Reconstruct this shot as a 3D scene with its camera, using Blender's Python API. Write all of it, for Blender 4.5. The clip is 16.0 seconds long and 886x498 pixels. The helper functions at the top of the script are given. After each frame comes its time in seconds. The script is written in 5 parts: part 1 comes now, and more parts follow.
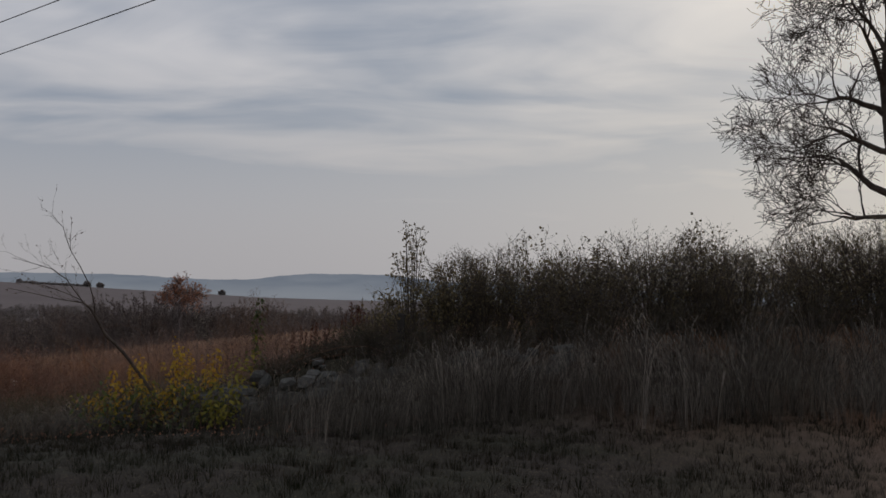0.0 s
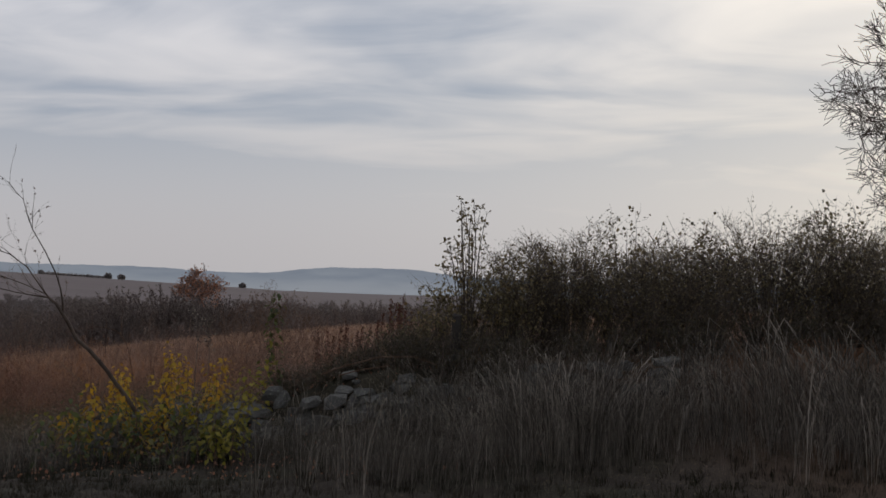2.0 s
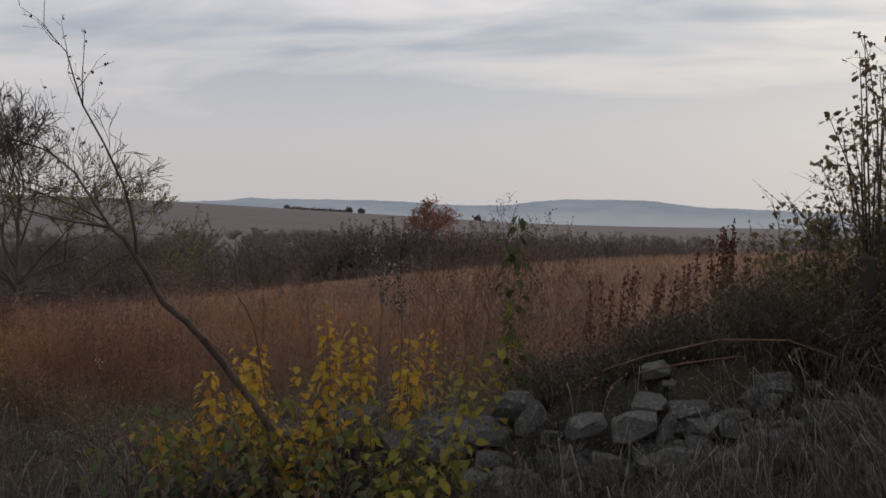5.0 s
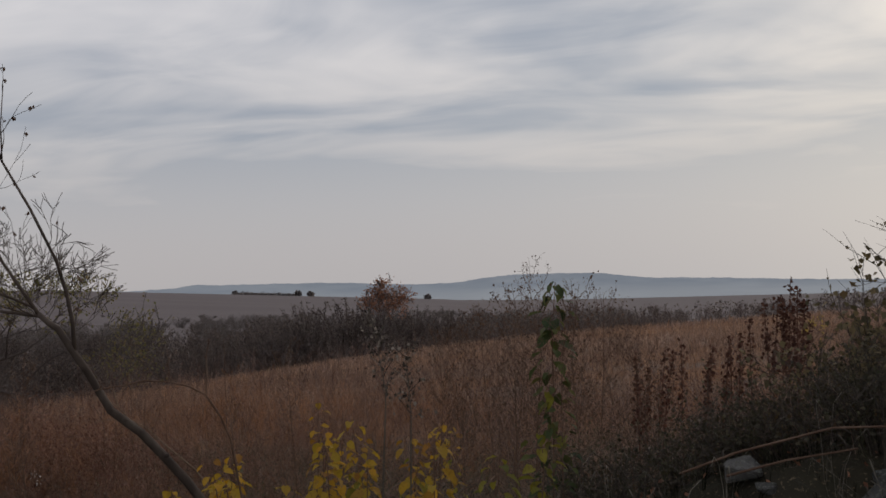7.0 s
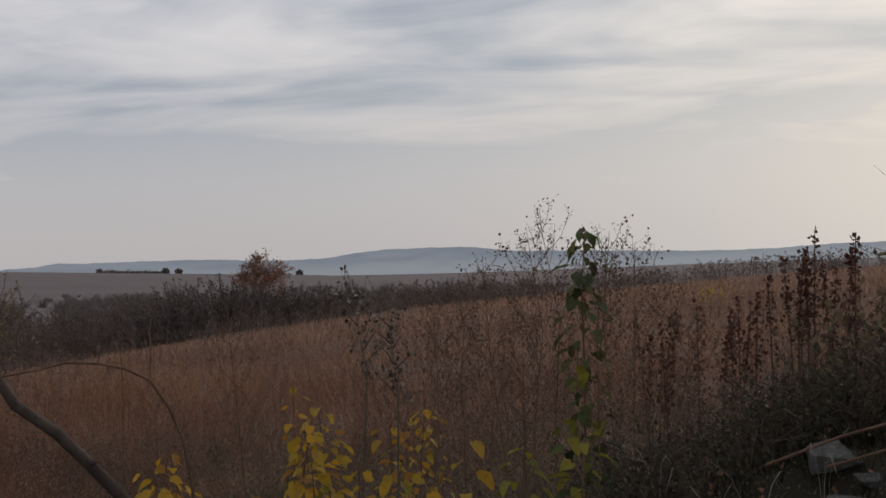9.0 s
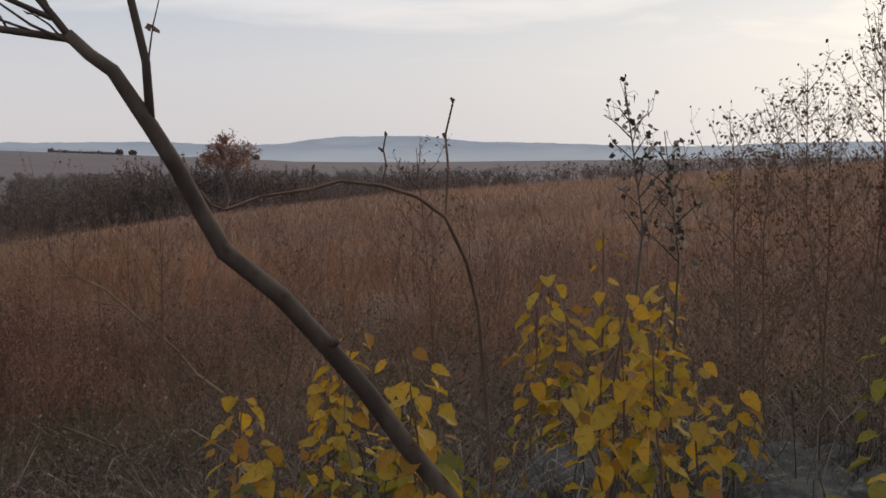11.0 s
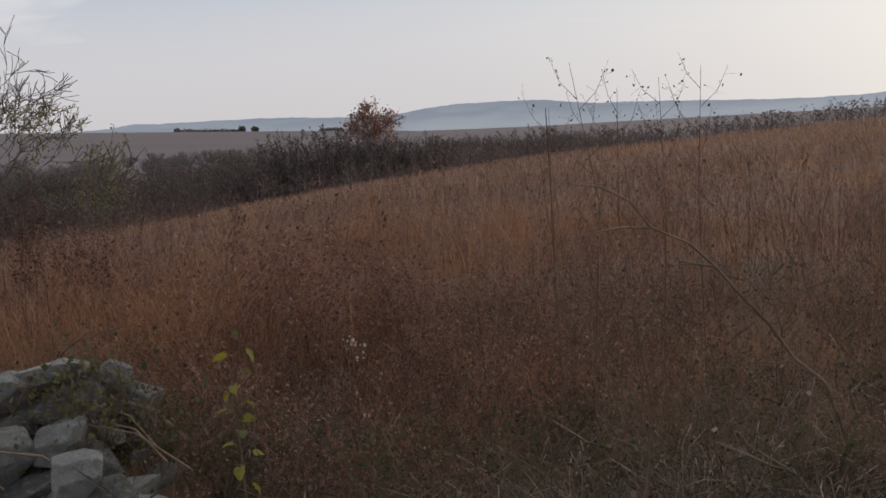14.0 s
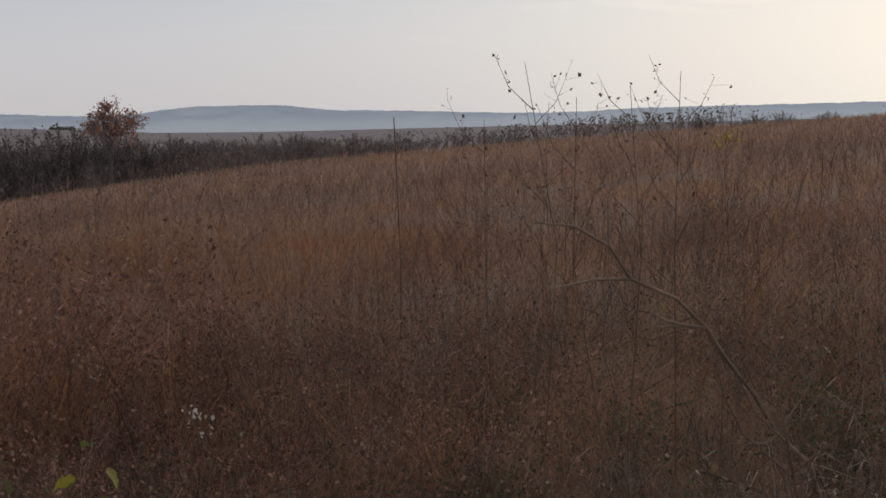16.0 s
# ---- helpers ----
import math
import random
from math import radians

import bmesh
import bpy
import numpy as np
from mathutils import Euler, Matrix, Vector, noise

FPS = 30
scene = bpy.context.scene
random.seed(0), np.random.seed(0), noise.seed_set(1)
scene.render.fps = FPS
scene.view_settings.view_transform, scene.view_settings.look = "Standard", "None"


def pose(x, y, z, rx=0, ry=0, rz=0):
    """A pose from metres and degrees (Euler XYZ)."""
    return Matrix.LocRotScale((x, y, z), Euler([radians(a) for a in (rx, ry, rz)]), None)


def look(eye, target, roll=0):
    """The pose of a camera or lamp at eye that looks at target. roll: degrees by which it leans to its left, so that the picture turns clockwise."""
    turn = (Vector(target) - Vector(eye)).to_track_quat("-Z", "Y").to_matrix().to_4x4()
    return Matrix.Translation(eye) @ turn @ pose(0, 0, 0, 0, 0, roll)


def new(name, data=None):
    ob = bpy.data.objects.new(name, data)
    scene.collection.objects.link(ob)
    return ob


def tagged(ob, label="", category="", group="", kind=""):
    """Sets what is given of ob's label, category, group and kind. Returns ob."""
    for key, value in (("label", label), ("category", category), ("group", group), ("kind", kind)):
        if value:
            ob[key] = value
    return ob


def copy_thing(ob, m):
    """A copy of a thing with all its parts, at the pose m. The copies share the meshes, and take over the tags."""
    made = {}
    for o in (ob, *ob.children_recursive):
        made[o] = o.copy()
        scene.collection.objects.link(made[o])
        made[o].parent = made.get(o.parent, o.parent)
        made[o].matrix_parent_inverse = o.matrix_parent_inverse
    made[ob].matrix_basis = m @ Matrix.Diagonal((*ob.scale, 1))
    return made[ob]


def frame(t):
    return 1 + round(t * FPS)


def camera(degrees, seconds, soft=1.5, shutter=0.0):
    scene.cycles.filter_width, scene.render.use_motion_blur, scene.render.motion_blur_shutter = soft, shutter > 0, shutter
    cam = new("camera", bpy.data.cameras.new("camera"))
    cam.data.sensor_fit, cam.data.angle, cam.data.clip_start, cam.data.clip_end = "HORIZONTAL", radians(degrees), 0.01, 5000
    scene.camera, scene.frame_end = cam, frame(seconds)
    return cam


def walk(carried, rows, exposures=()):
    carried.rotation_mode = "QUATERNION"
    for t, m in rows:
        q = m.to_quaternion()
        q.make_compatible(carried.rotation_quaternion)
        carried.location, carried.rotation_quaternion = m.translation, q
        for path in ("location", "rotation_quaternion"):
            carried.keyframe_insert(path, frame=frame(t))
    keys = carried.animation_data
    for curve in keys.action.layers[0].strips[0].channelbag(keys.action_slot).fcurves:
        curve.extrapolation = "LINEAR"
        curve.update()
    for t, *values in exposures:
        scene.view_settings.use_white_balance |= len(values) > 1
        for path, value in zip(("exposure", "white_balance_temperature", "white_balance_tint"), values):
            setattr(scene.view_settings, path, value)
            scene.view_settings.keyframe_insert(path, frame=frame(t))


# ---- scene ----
cam = camera(42.9, 16.0, soft=1.6)
PATH = [
    (0.0, (1.428, -1.735, 2.065), (1.318, 0.261, 2.143), 0.7),
    (1.0, (1.292, -0.720, 2.076), (1.167, 1.276, 2.138), 1.1),
    (1.5, (1.201, -0.420, 2.066), (1.081, 1.576, 2.122), 0.7),
    (1.7, (1.132, 0.271, 2.057), (0.985, 2.265, 2.106), 0.6),
    (2.0, (0.719, 1.725, 2.065), (0.573, 3.718, 2.133), 1.2),
    (2.2, (0.003, 4.461, 2.025), (-0.077, 6.457, 2.112), 1.2),
    (2.5, (-0.359, 5.588, 2.057), (-0.372, 7.585, 2.158), 1.1),
    (3.0, (-0.377, 5.915, 2.029), (-0.436, 7.914, 1.998), 0.9),
    (3.5, (-0.388, 6.238, 2.027), (-0.659, 8.219, 1.965), 0.0),
    (4.0, (-0.457, 6.597, 2.026), (-0.750, 8.575, 1.971), 0.2),
    (4.2, (-0.472, 6.752, 2.017), (-0.774, 8.728, 1.959), 0.4),
    (4.5, (-0.494, 6.992, 1.999), (-0.981, 8.930, 1.929), 0.9),
    (4.7, (-0.520, 7.150, 1.985), (-1.061, 9.074, 1.913), 1.0),
    (6.8, (-1.200, 8.480, 1.928), (-1.695, 10.416, 2.011), -1.3),
    (7.0, (-1.282, 8.599, 1.925), (-1.744, 10.543, 2.005), -1.5),
    (7.5, (-1.476, 8.907, 1.919), (-1.800, 10.880, 1.992), -1.5),
    (8.0, (-1.654, 9.111, 1.887), (-1.951, 11.088, 1.937), -2.2),
    (8.2, (-1.735, 9.200, 1.872), (-2.034, 11.177, 1.916), -2.3),
    (10.3, (-2.750, 10.560, 1.775), (-2.870, 12.554, 1.687), -1.9),
    (10.5, (-2.886, 10.664, 1.743), (-3.055, 12.652, 1.600), -1.8),
    (11.0, (-3.273, 10.875, 1.641), (-3.438, 12.861, 1.472), -0.7),
    (11.5, (-3.697, 11.115, 1.544), (-4.046, 13.076, 1.365), -0.6),
    (12.0, (-4.111, 11.251, 1.485), (-4.528, 13.185, 1.188), -0.0),
    (12.5, (-4.486, 11.498, 1.451), (-4.930, 13.411, 1.069), 0.0),
    (13.0, (-4.872, 11.785, 1.457), (-5.313, 13.708, 1.128), -0.6),
    (13.5, (-5.186, 11.994, 1.468), (-5.572, 13.941, 1.221), -2.5),
    (14.0, (-5.532, 12.198, 1.466), (-5.905, 14.151, 1.244), -3.3),
    (14.5, (-5.842, 12.380, 1.500), (-6.061, 14.356, 1.282), -2.8),
    (15.0, (-6.015, 12.561, 1.508), (-6.078, 14.547, 1.284), -2.3),
    (15.5, (-6.118, 12.895, 1.530), (-6.135, 14.883, 1.307), -2.9),
    (16.0, (-6.200, 13.203, 1.506), (-6.118, 15.188, 1.277), -1.4),
]
walk(cam, [(t, look(eye, aim, roll)) for t, eye, aim, roll in PATH],
     exposures=[(0.0, -0.74, 6230, 10), (0.5, -0.5, 6230, 10), (1.0, -0.47, 6230, 10), (1.9, -0.42, 6280, 10), (2.6, -0.6, 6450, 10), (3.0, -0.42, 6500, 10), (3.5, -0.17, 6500, 10), (4.7, -0.19, 6500, 10),
                (7.0, -0.5, 6450, 10), (7.5, -0.43, 6450, 10), (8.2, -0.45, 6450, 10), (10.5, -0.2, 6400, 10), (11.0, 0.02, 6400, 10), (11.5, -0.02, 6400, 10), (12.0, 0.3, 6300, 10), (12.4, 1.3, 6250, 10),
                (12.9, 1.3, 6250, 10), (13.4, 0.2, 6250, 10), (14.0, -0.02, 6300, 10), (14.5, 0.04, 6300, 10), (15.3, -0.14, 6320, 10), (16.0, -0.17, 6320, 10)])

# ---- world, sun ----
SUN_AZ, SUN_EL = radians(38), radians(13)      # clockwise from the way ahead, above the horizon
SUN = Vector((math.sin(SUN_AZ) * math.cos(SUN_EL), math.cos(SUN_AZ) * math.cos(SUN_EL), math.sin(SUN_EL)))


class Nodes:
    """Short calls for building a node tree."""

    def __init__(self, tree):
        self.tree = tree
        tree.nodes.clear()

    def add(self, kind, **inputs):
        node = self.tree.nodes.new(kind)
        for key, value in inputs.items():
            self.put(node, key, value)
        return node

    def put(self, node, key, value):
        slot = node.inputs[int(key[1:])] if key[0] == "i" and key[1:].isdigit() else node.inputs[key.replace("_", " ")]
        if isinstance(value, bpy.types.NodeSocket):
            self.tree.links.new(value, slot)
        else:
            slot.default_value = value

    def math(self, op, a, b=0.0, clamp=False):
        node = self.add("ShaderNodeMath", i0=a, i1=b)
        node.operation, node.use_clamp = op, clamp
        return node.outputs[0]

    def mix(self, fac, a, b):
        node = self.tree.nodes.new("ShaderNodeMix")
        node.data_type = "RGBA"
        for slot, value in ((0, fac), (6, a), (7, b)):
            self.put(node, "i%d" % slot, (*value, 1) if isinstance(value, tuple) and len(value) == 3 else value)
        return node.outputs[2]

    def noise(self, vector, scale, detail=4.0, rough=0.55, distort=0.0):
        node = self.add("ShaderNodeTexNoise", Scale=scale, Detail=detail, Roughness=rough, Distortion=distort)
        if vector is not None:
            self.tree.links.new(vector, node.inputs["Vector"])
        return node.outputs[0]

    def ramp(self, value, low, high):
        node = self.add("ShaderNodeMapRange", Value=value)
        node.inputs[1].default_value, node.inputs[2].default_value = low, high
        node.interpolation_type = "SMOOTHSTEP"
        return node.outputs[0]


def make_world():
    world = bpy.data.worlds.new("sky")
    scene.world = world
    world.use_nodes = True
    n = Nodes(world.node_tree)
    sky = n.add("ShaderNodeTexSky")
    sky.sky_type, sky.sun_disc = "NISHITA", False
    sky.sun_elevation, sky.sun_rotation = SUN_EL, SUN_AZ
    sky.air_density, sky.dust_density, sky.ozone_density = 1.0, 2.0, 2.0
    way = n.add("ShaderNodeTexCoord").outputs["Generated"]
    parts = n.add("ShaderNodeSeparateXYZ", Vector=way)
    high = n.math("MAXIMUM", parts.outputs[2], 0.0)
    flat = n.math("ADD", high, 0.11)
    sheet = n.add("ShaderNodeCombineXYZ", X=n.math("DIVIDE", parts.outputs[0], flat), Y=n.math("DIVIDE", parts.outputs[1], flat), Z=0.0).outputs[0]
    turned = n.add("ShaderNodeMapping", Vector=sheet, Rotation=(0, 0, 0.22), Scale=(0.62, 0.95, 1.0), Location=(0.35, 0.9, 0)).outputs[0]
    broad = n.noise(turned, 0.85, 4.0, 0.5, 0.6)
    fine = n.noise(turned, 2.2, 5.0, 0.5, 1.2)
    cover = n.math("ADD", n.math("MULTIPLY", broad, 0.72), n.math("MULTIPLY", fine, 0.28))
    cover = n.ramp(cover, 0.31, 0.66)
    # towards the horizon the thin clouds close into one veil
    veil = n.ramp(high, 0.22, 0.02)
    cover = n.math("MAXIMUM", cover, veil)
    toward = n.add("ShaderNodeVectorMath", i0=way, i1=tuple(SUN))
    toward.operation = "DOT_PRODUCT"
    glow = n.math("POWER", n.math("MAXIMUM", toward.outputs[1 if len(toward.outputs) > 1 else 0], 0.0), 5.5)
    cloud = n.mix(n.math("MULTIPLY", glow, 1.0, True), (0.79, 0.765, 0.765), (1.33, 1.18, 0.96))
    # the veil is a little darker and warmer low down, away from the sun
    low = n.math("MULTIPLY", n.ramp(high, 0.16, 0.0), n.math("SUBTRACT", 1.0, glow))
    cloud = n.mix(n.math("MULTIPLY", low, 0.72), cloud, (0.60, 0.555, 0.545))
    # higher up the lit cloud sheet is thinner and brighter
    lift = n.add("ShaderNodeVectorMath", i0=cloud, i1=(1.30, 1.30, 1.31))
    lift.operation = "MULTIPLY"
    cloud = n.mix(n.ramp(high, 0.10, 0.27), cloud, lift.outputs[0])
    clear = n.mix(0.62, n.add("ShaderNodeVectorMath", i0=sky.outputs[0], i1=(0.085, 0.085, 0.085)).outputs[0], (0.42, 0.49, 0.63))
    clear.node.inputs[6].links[0].from_node.operation = "MULTIPLY"
    clear = n.mix(n.math("MULTIPLY", glow, 0.7), clear, (0.72, 0.72, 0.72))
    out = n.add("ShaderNodeBackground", Color=n.mix(n.math("MULTIPLY", cover, 0.92), clear, cloud), Strength=1.0)
    n.add("ShaderNodeOutputWorld", Surface=out.outputs[0])


make_world()
lamp = bpy.data.lights.new("sun", "SUN")
lamp.energy, lamp.angle, lamp.color = 0.9, radians(11), (1.0, 0.90, 0.76)
new("sun", lamp).matrix_world = look((0, 0, 30), Vector((0, 0, 30)) - SUN)

# ---- materials ----
def material(name):
    m = bpy.data.materials.new(name)
    m.use_nodes = True
    return m, Nodes(m.node_tree)


def surface(n, color, rough=0.9, height=None, depth=0.01, strength=0.6, leafy=0.0):
    """Ends a tree: a rough surface, with relief and with light that shines through."""
    shader = n.add("ShaderNodeBsdfPrincipled", Base_Color=color if not isinstance(color, tuple) else (*color, 1), Roughness=rough)
    shader.inputs["Specular IOR Level"].default_value = 0.25
    normal = None
    if height is not None:
        bump = n.add("ShaderNodeBump", Strength=strength, Distance=depth, Height=height)
        normal = bump.outputs[0]
        n.tree.links.new(normal, shader.inputs["Normal"])
    out = shader.outputs[0]
    if leafy:
        thin = n.add("ShaderNodeBsdfTranslucent", Color=color if not isinstance(color, tuple) else (*color, 1))
        out = n.add("ShaderNodeMixShader", i0=leafy, i1=out, i2=thin.outputs[0]).outputs[0]
    n.add("ShaderNodeOutputMaterial", Surface=out)


def place(n):
    return n.add("ShaderNodeNewGeometry").outputs["Position"]


def each(n):
    return n.add("ShaderNodeNewGeometry").outputs["Random Per Island"]


def own(n):
    return n.add("ShaderNodeObjectInfo").outputs["Random"]


def stalk_material(name, a, b, patch_a, patch_b, patch=0.16, leafy=0.3, dark=0.3):
    """Dry stalks: a colour per stalk, drawn towards another colour in broad patches."""
    m, n = material(name)
    spot = n.ramp(n.noise(place(n), patch, 3.0), 0.40, 0.60)
    tuft = n.ramp(n.noise(place(n), patch * 7.0, 2.0), 0.30, 0.72)
    one = each(n)
    color = n.mix(n.ramp(one, 0.45, 1.0), n.mix(spot, a, patch_a), n.mix(spot, b, patch_b))
    color = n.mix(n.ramp(one, 0.48, 0.30), color, tuple(c * dark for c in a))
    color = n.mix(n.math("MULTIPLY", tuft, 0.5), color, n.mix(one, tuple(c * 0.62 for c in patch_a), patch_b))
    drift = n.ramp(n.noise(place(n), patch * 3.0, 4.0, 0.6), 0.42, 0.68)
    color = n.mix(n.math("MULTIPLY", drift, 0.42), color, tuple(0.5 * (c + d) * 0.5 for c, d in zip(a, patch_a)))
    surface(n, color, 0.9, leafy=leafy)
    return m


def bark_material(name, a, b, scale=30.0):
    m, n = material(name)
    at = n.add("ShaderNodeTexCoord").outputs["Object"]
    rough = n.noise(n.add("ShaderNodeMapping", Vector=at, Scale=(1, 1, 0.35)).outputs[0], scale, 6.0, 0.65)
    blot = n.ramp(n.noise(at, scale * 0.16, 3.0), 0.40, 0.62)
    color = n.mix(rough, n.mix(blot, a, b), tuple(c * 0.45 for c in a))
    surface(n, color, 0.85, rough, 0.006)
    return m


def leaf_material(name, colors, leafy=0.45, vein=True):
    """Leaves: a colour for each leaf out of three, mottled, browner in spots."""
    m, n = material(name)
    pick = own(n) if vein else each(n)
    color = n.mix(n.ramp(pick, 0.0, 0.5), colors[0], colors[1])
    color = n.mix(n.ramp(pick, 0.55, 1.0), color, colors[2])
    at = n.add("ShaderNodeTexCoord").outputs["Object"]
    spots = n.ramp(n.noise(at if vein else place(n), 60.0 if vein else 6.0, 4.0), 0.52, 0.75)
    color = n.mix(n.math("MULTIPLY", spots, 0.55), color, (0.16, 0.085, 0.03))
    surface(n, color, 0.6, n.noise(at, 90.0, 3.0) if vein else None, 0.002, leafy=leafy)
    return m


def stone_material(name, a, b, moss=0.35):
    m, n = material(name)
    at = n.add("ShaderNodeTexCoord").outputs["Object"]
    grain = n.noise(at, 28.0, 8.0, 0.7)
    lichen = n.ramp(n.noise(at, 9.0, 4.0, 0.6), 0.52, 0.66)
    tone = n.mix(own(n), a, b)
    pit = n.ramp(n.noise(at, 5.0, 8.0, 0.8), 0.45, 0.62)
    color = n.mix(n.math("MULTIPLY", grain, 0.6), tone, tuple(c * 0.3 for c in a))
    color = n.mix(n.math("MULTIPLY", pit, 0.28), color, tuple(c * 0.35 for c in a))
    color = n.mix(n.math("MULTIPLY", lichen, moss), color, (0.42, 0.42, 0.36))
    green = n.ramp(n.noise(at, 4.0, 5.0), 0.55, 0.7)
    color = n.mix(n.math("MULTIPLY", green, moss), color, (0.10, 0.11, 0.04))
    surface(n, color, 0.92, n.math("ADD", grain, n.math("MULTIPLY", pit, 0.6)), 0.012, 0.7)
    return m


def earth_material():
    m, n = material("earth with litter")
    at = place(n)
    fine = n.noise(at, 14.0, 8.0, 0.7)
    grass = n.ramp(n.noise(at, 0.7, 5.0), 0.40, 0.62)
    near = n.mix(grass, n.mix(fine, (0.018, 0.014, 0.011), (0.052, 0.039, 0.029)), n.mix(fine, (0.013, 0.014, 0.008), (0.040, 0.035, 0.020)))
    litter = n.ramp(n.noise(at, 45.0, 2.0), 0.60, 0.68)
    near = n.mix(n.math("MULTIPLY", litter, 0.6), near, (0.22, 0.16, 0.10))
    # away from the path the ground is a field of dry, rust-coloured growth, then fallow and ploughed land
    spot = n.ramp(n.noise(at, 0.12, 4.0), 0.4, 0.6)
    field = n.mix(spot, n.mix(fine, (0.11, 0.05, 0.022), (0.30, 0.14, 0.06)), n.mix(fine, (0.09, 0.06, 0.045), (0.25, 0.17, 0.12)))
    span = n.add("ShaderNodeVectorMath", i0=at, i1=(-4.0, 8.0, 0.0))
    span.operation = "DISTANCE"
    span = span.outputs["Value"]
    color = n.mix(n.ramp(span, 6.0, 12.0), near, field)
    furrow = n.noise(n.add("ShaderNodeMapping", Vector=at, Rotation=(0, 0, 0.5), Scale=(0.004, 0.045, 0.02)).outputs[0], 1.0, 4.0)
    # bare soil far off, with some haze mixed into its mauve
    plough = n.mix(n.ramp(furrow, 0.25, 0.8), (0.130, 0.105, 0.104), (0.160, 0.130, 0.125))
    color = n.mix(n.ramp(span, 130.0, 220.0), color, plough)
    surface(n, color, 0.95, fine, 0.03)
    return m


def far_hill_material():
    """Wooded hills kilometres away, glowing, with the air's blue haze painted into the colour."""
    m, n = material("far hills with painted haze")
    at = place(n)
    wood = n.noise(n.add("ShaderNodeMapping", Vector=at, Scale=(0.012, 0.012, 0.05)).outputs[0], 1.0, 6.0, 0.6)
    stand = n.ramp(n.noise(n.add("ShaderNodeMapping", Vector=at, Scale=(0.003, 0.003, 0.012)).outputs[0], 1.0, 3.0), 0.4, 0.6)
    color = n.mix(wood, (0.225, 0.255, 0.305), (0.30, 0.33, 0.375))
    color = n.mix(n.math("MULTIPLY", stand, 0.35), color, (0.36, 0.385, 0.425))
    # painted haze: the colour pales towards the ridge's foot
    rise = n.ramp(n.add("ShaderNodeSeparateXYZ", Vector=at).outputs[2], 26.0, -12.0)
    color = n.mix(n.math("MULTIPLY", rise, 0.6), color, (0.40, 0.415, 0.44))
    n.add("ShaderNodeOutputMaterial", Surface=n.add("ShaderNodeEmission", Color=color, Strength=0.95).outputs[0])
    return m


EARTH = earth_material()
HILLS = far_hill_material()
# far grass: haze paleness and the sunlit slope's orange are both in the colour
HAZED_GRASS = stalk_material("brown grass paled for haze", (0.29, 0.195, 0.155), (0.49, 0.37, 0.30), (0.38, 0.205, 0.118), (0.55, 0.345, 0.21), 0.05, dark=0.75)
RUST = stalk_material("rust-coloured dry grass", (0.33, 0.148, 0.066), (0.55, 0.275, 0.13), (0.26, 0.13, 0.075), (0.44, 0.26, 0.16), 0.3, dark=0.7)
MAUVE = stalk_material("mauve-brown dead herbs", (0.150, 0.096, 0.083), (0.34, 0.24, 0.208), (0.165, 0.098, 0.075), (0.35, 0.23, 0.172), 0.3, dark=0.6)
MATTED = stalk_material("matted dead undergrowth", (0.085, 0.070, 0.050), (0.21, 0.17, 0.125), (0.060, 0.064, 0.034), (0.17, 0.155, 0.095), 0.45, dark=0.5)
THICKET = stalk_material("brown thicket twigs", (0.135, 0.110, 0.104), (0.23, 0.195, 0.183), (0.155, 0.116, 0.098), (0.25, 0.20, 0.168), 0.06, dark=0.75)
TAUPE = stalk_material("grey-brown dry stalks", (0.22, 0.14, 0.112), (0.46, 0.33, 0.27), (0.26, 0.145, 0.095), (0.45, 0.29, 0.20), 0.25, dark=0.6)
STRAW = stalk_material("pale dry grass blades", (0.115, 0.098, 0.082), (0.42, 0.36, 0.305), (0.092, 0.079, 0.064), (0.29, 0.25, 0.20), 0.5)
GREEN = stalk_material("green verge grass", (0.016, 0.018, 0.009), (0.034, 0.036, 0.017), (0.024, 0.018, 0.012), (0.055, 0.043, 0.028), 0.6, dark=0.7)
DARKWEED = stalk_material("dark seed heads", (0.09, 0.052, 0.04), (0.19, 0.12, 0.085), (0.08, 0.05, 0.042), (0.17, 0.11, 0.08), dark=0.6)
REDWEED = stalk_material("red-brown dead leaves", (0.17, 0.082, 0.060), (0.36, 0.22, 0.165), (0.20, 0.09, 0.058), (0.42, 0.25, 0.18), 0.4, dark=0.6)
DOCK = stalk_material("red-brown dock seed", (0.13, 0.058, 0.042), (0.22, 0.11, 0.075), (0.11, 0.055, 0.04), (0.19, 0.10, 0.07), dark=0.6)
BARK = bark_material("smooth grey-brown bark", (0.085, 0.062, 0.049), (0.18, 0.138, 0.108))
TWIG = bark_material("dark twigs", (0.080, 0.062, 0.050), (0.145, 0.115, 0.090), 50.0)
DEADWOOD = bark_material("bleached dead wood", (0.22, 0.15, 0.10), (0.40, 0.28, 0.19), 40.0)
CANE = bark_material("brown cane", (0.15, 0.085, 0.055), (0.25, 0.16, 0.11), 50.0)
YELLOW = leaf_material("yellow autumn leaves", ((0.56, 0.305, 0.025), (0.43, 0.29, 0.033), (0.32, 0.155, 0.03)))
TAN = leaf_material("wilted tan leaves", ((0.42, 0.24, 0.08), (0.34, 0.20, 0.10), (0.52, 0.34, 0.06)))
SPECK = stalk_material("pale dry scraps", (0.165, 0.12, 0.092), (0.37, 0.29, 0.235), (0.19, 0.125, 0.082), (0.34, 0.24, 0.17), 0.3)
OLIVE = leaf_material("yellow-green leaves", ((0.22, 0.21, 0.033), (0.30, 0.25, 0.038), (0.11, 0.12, 0.036)))
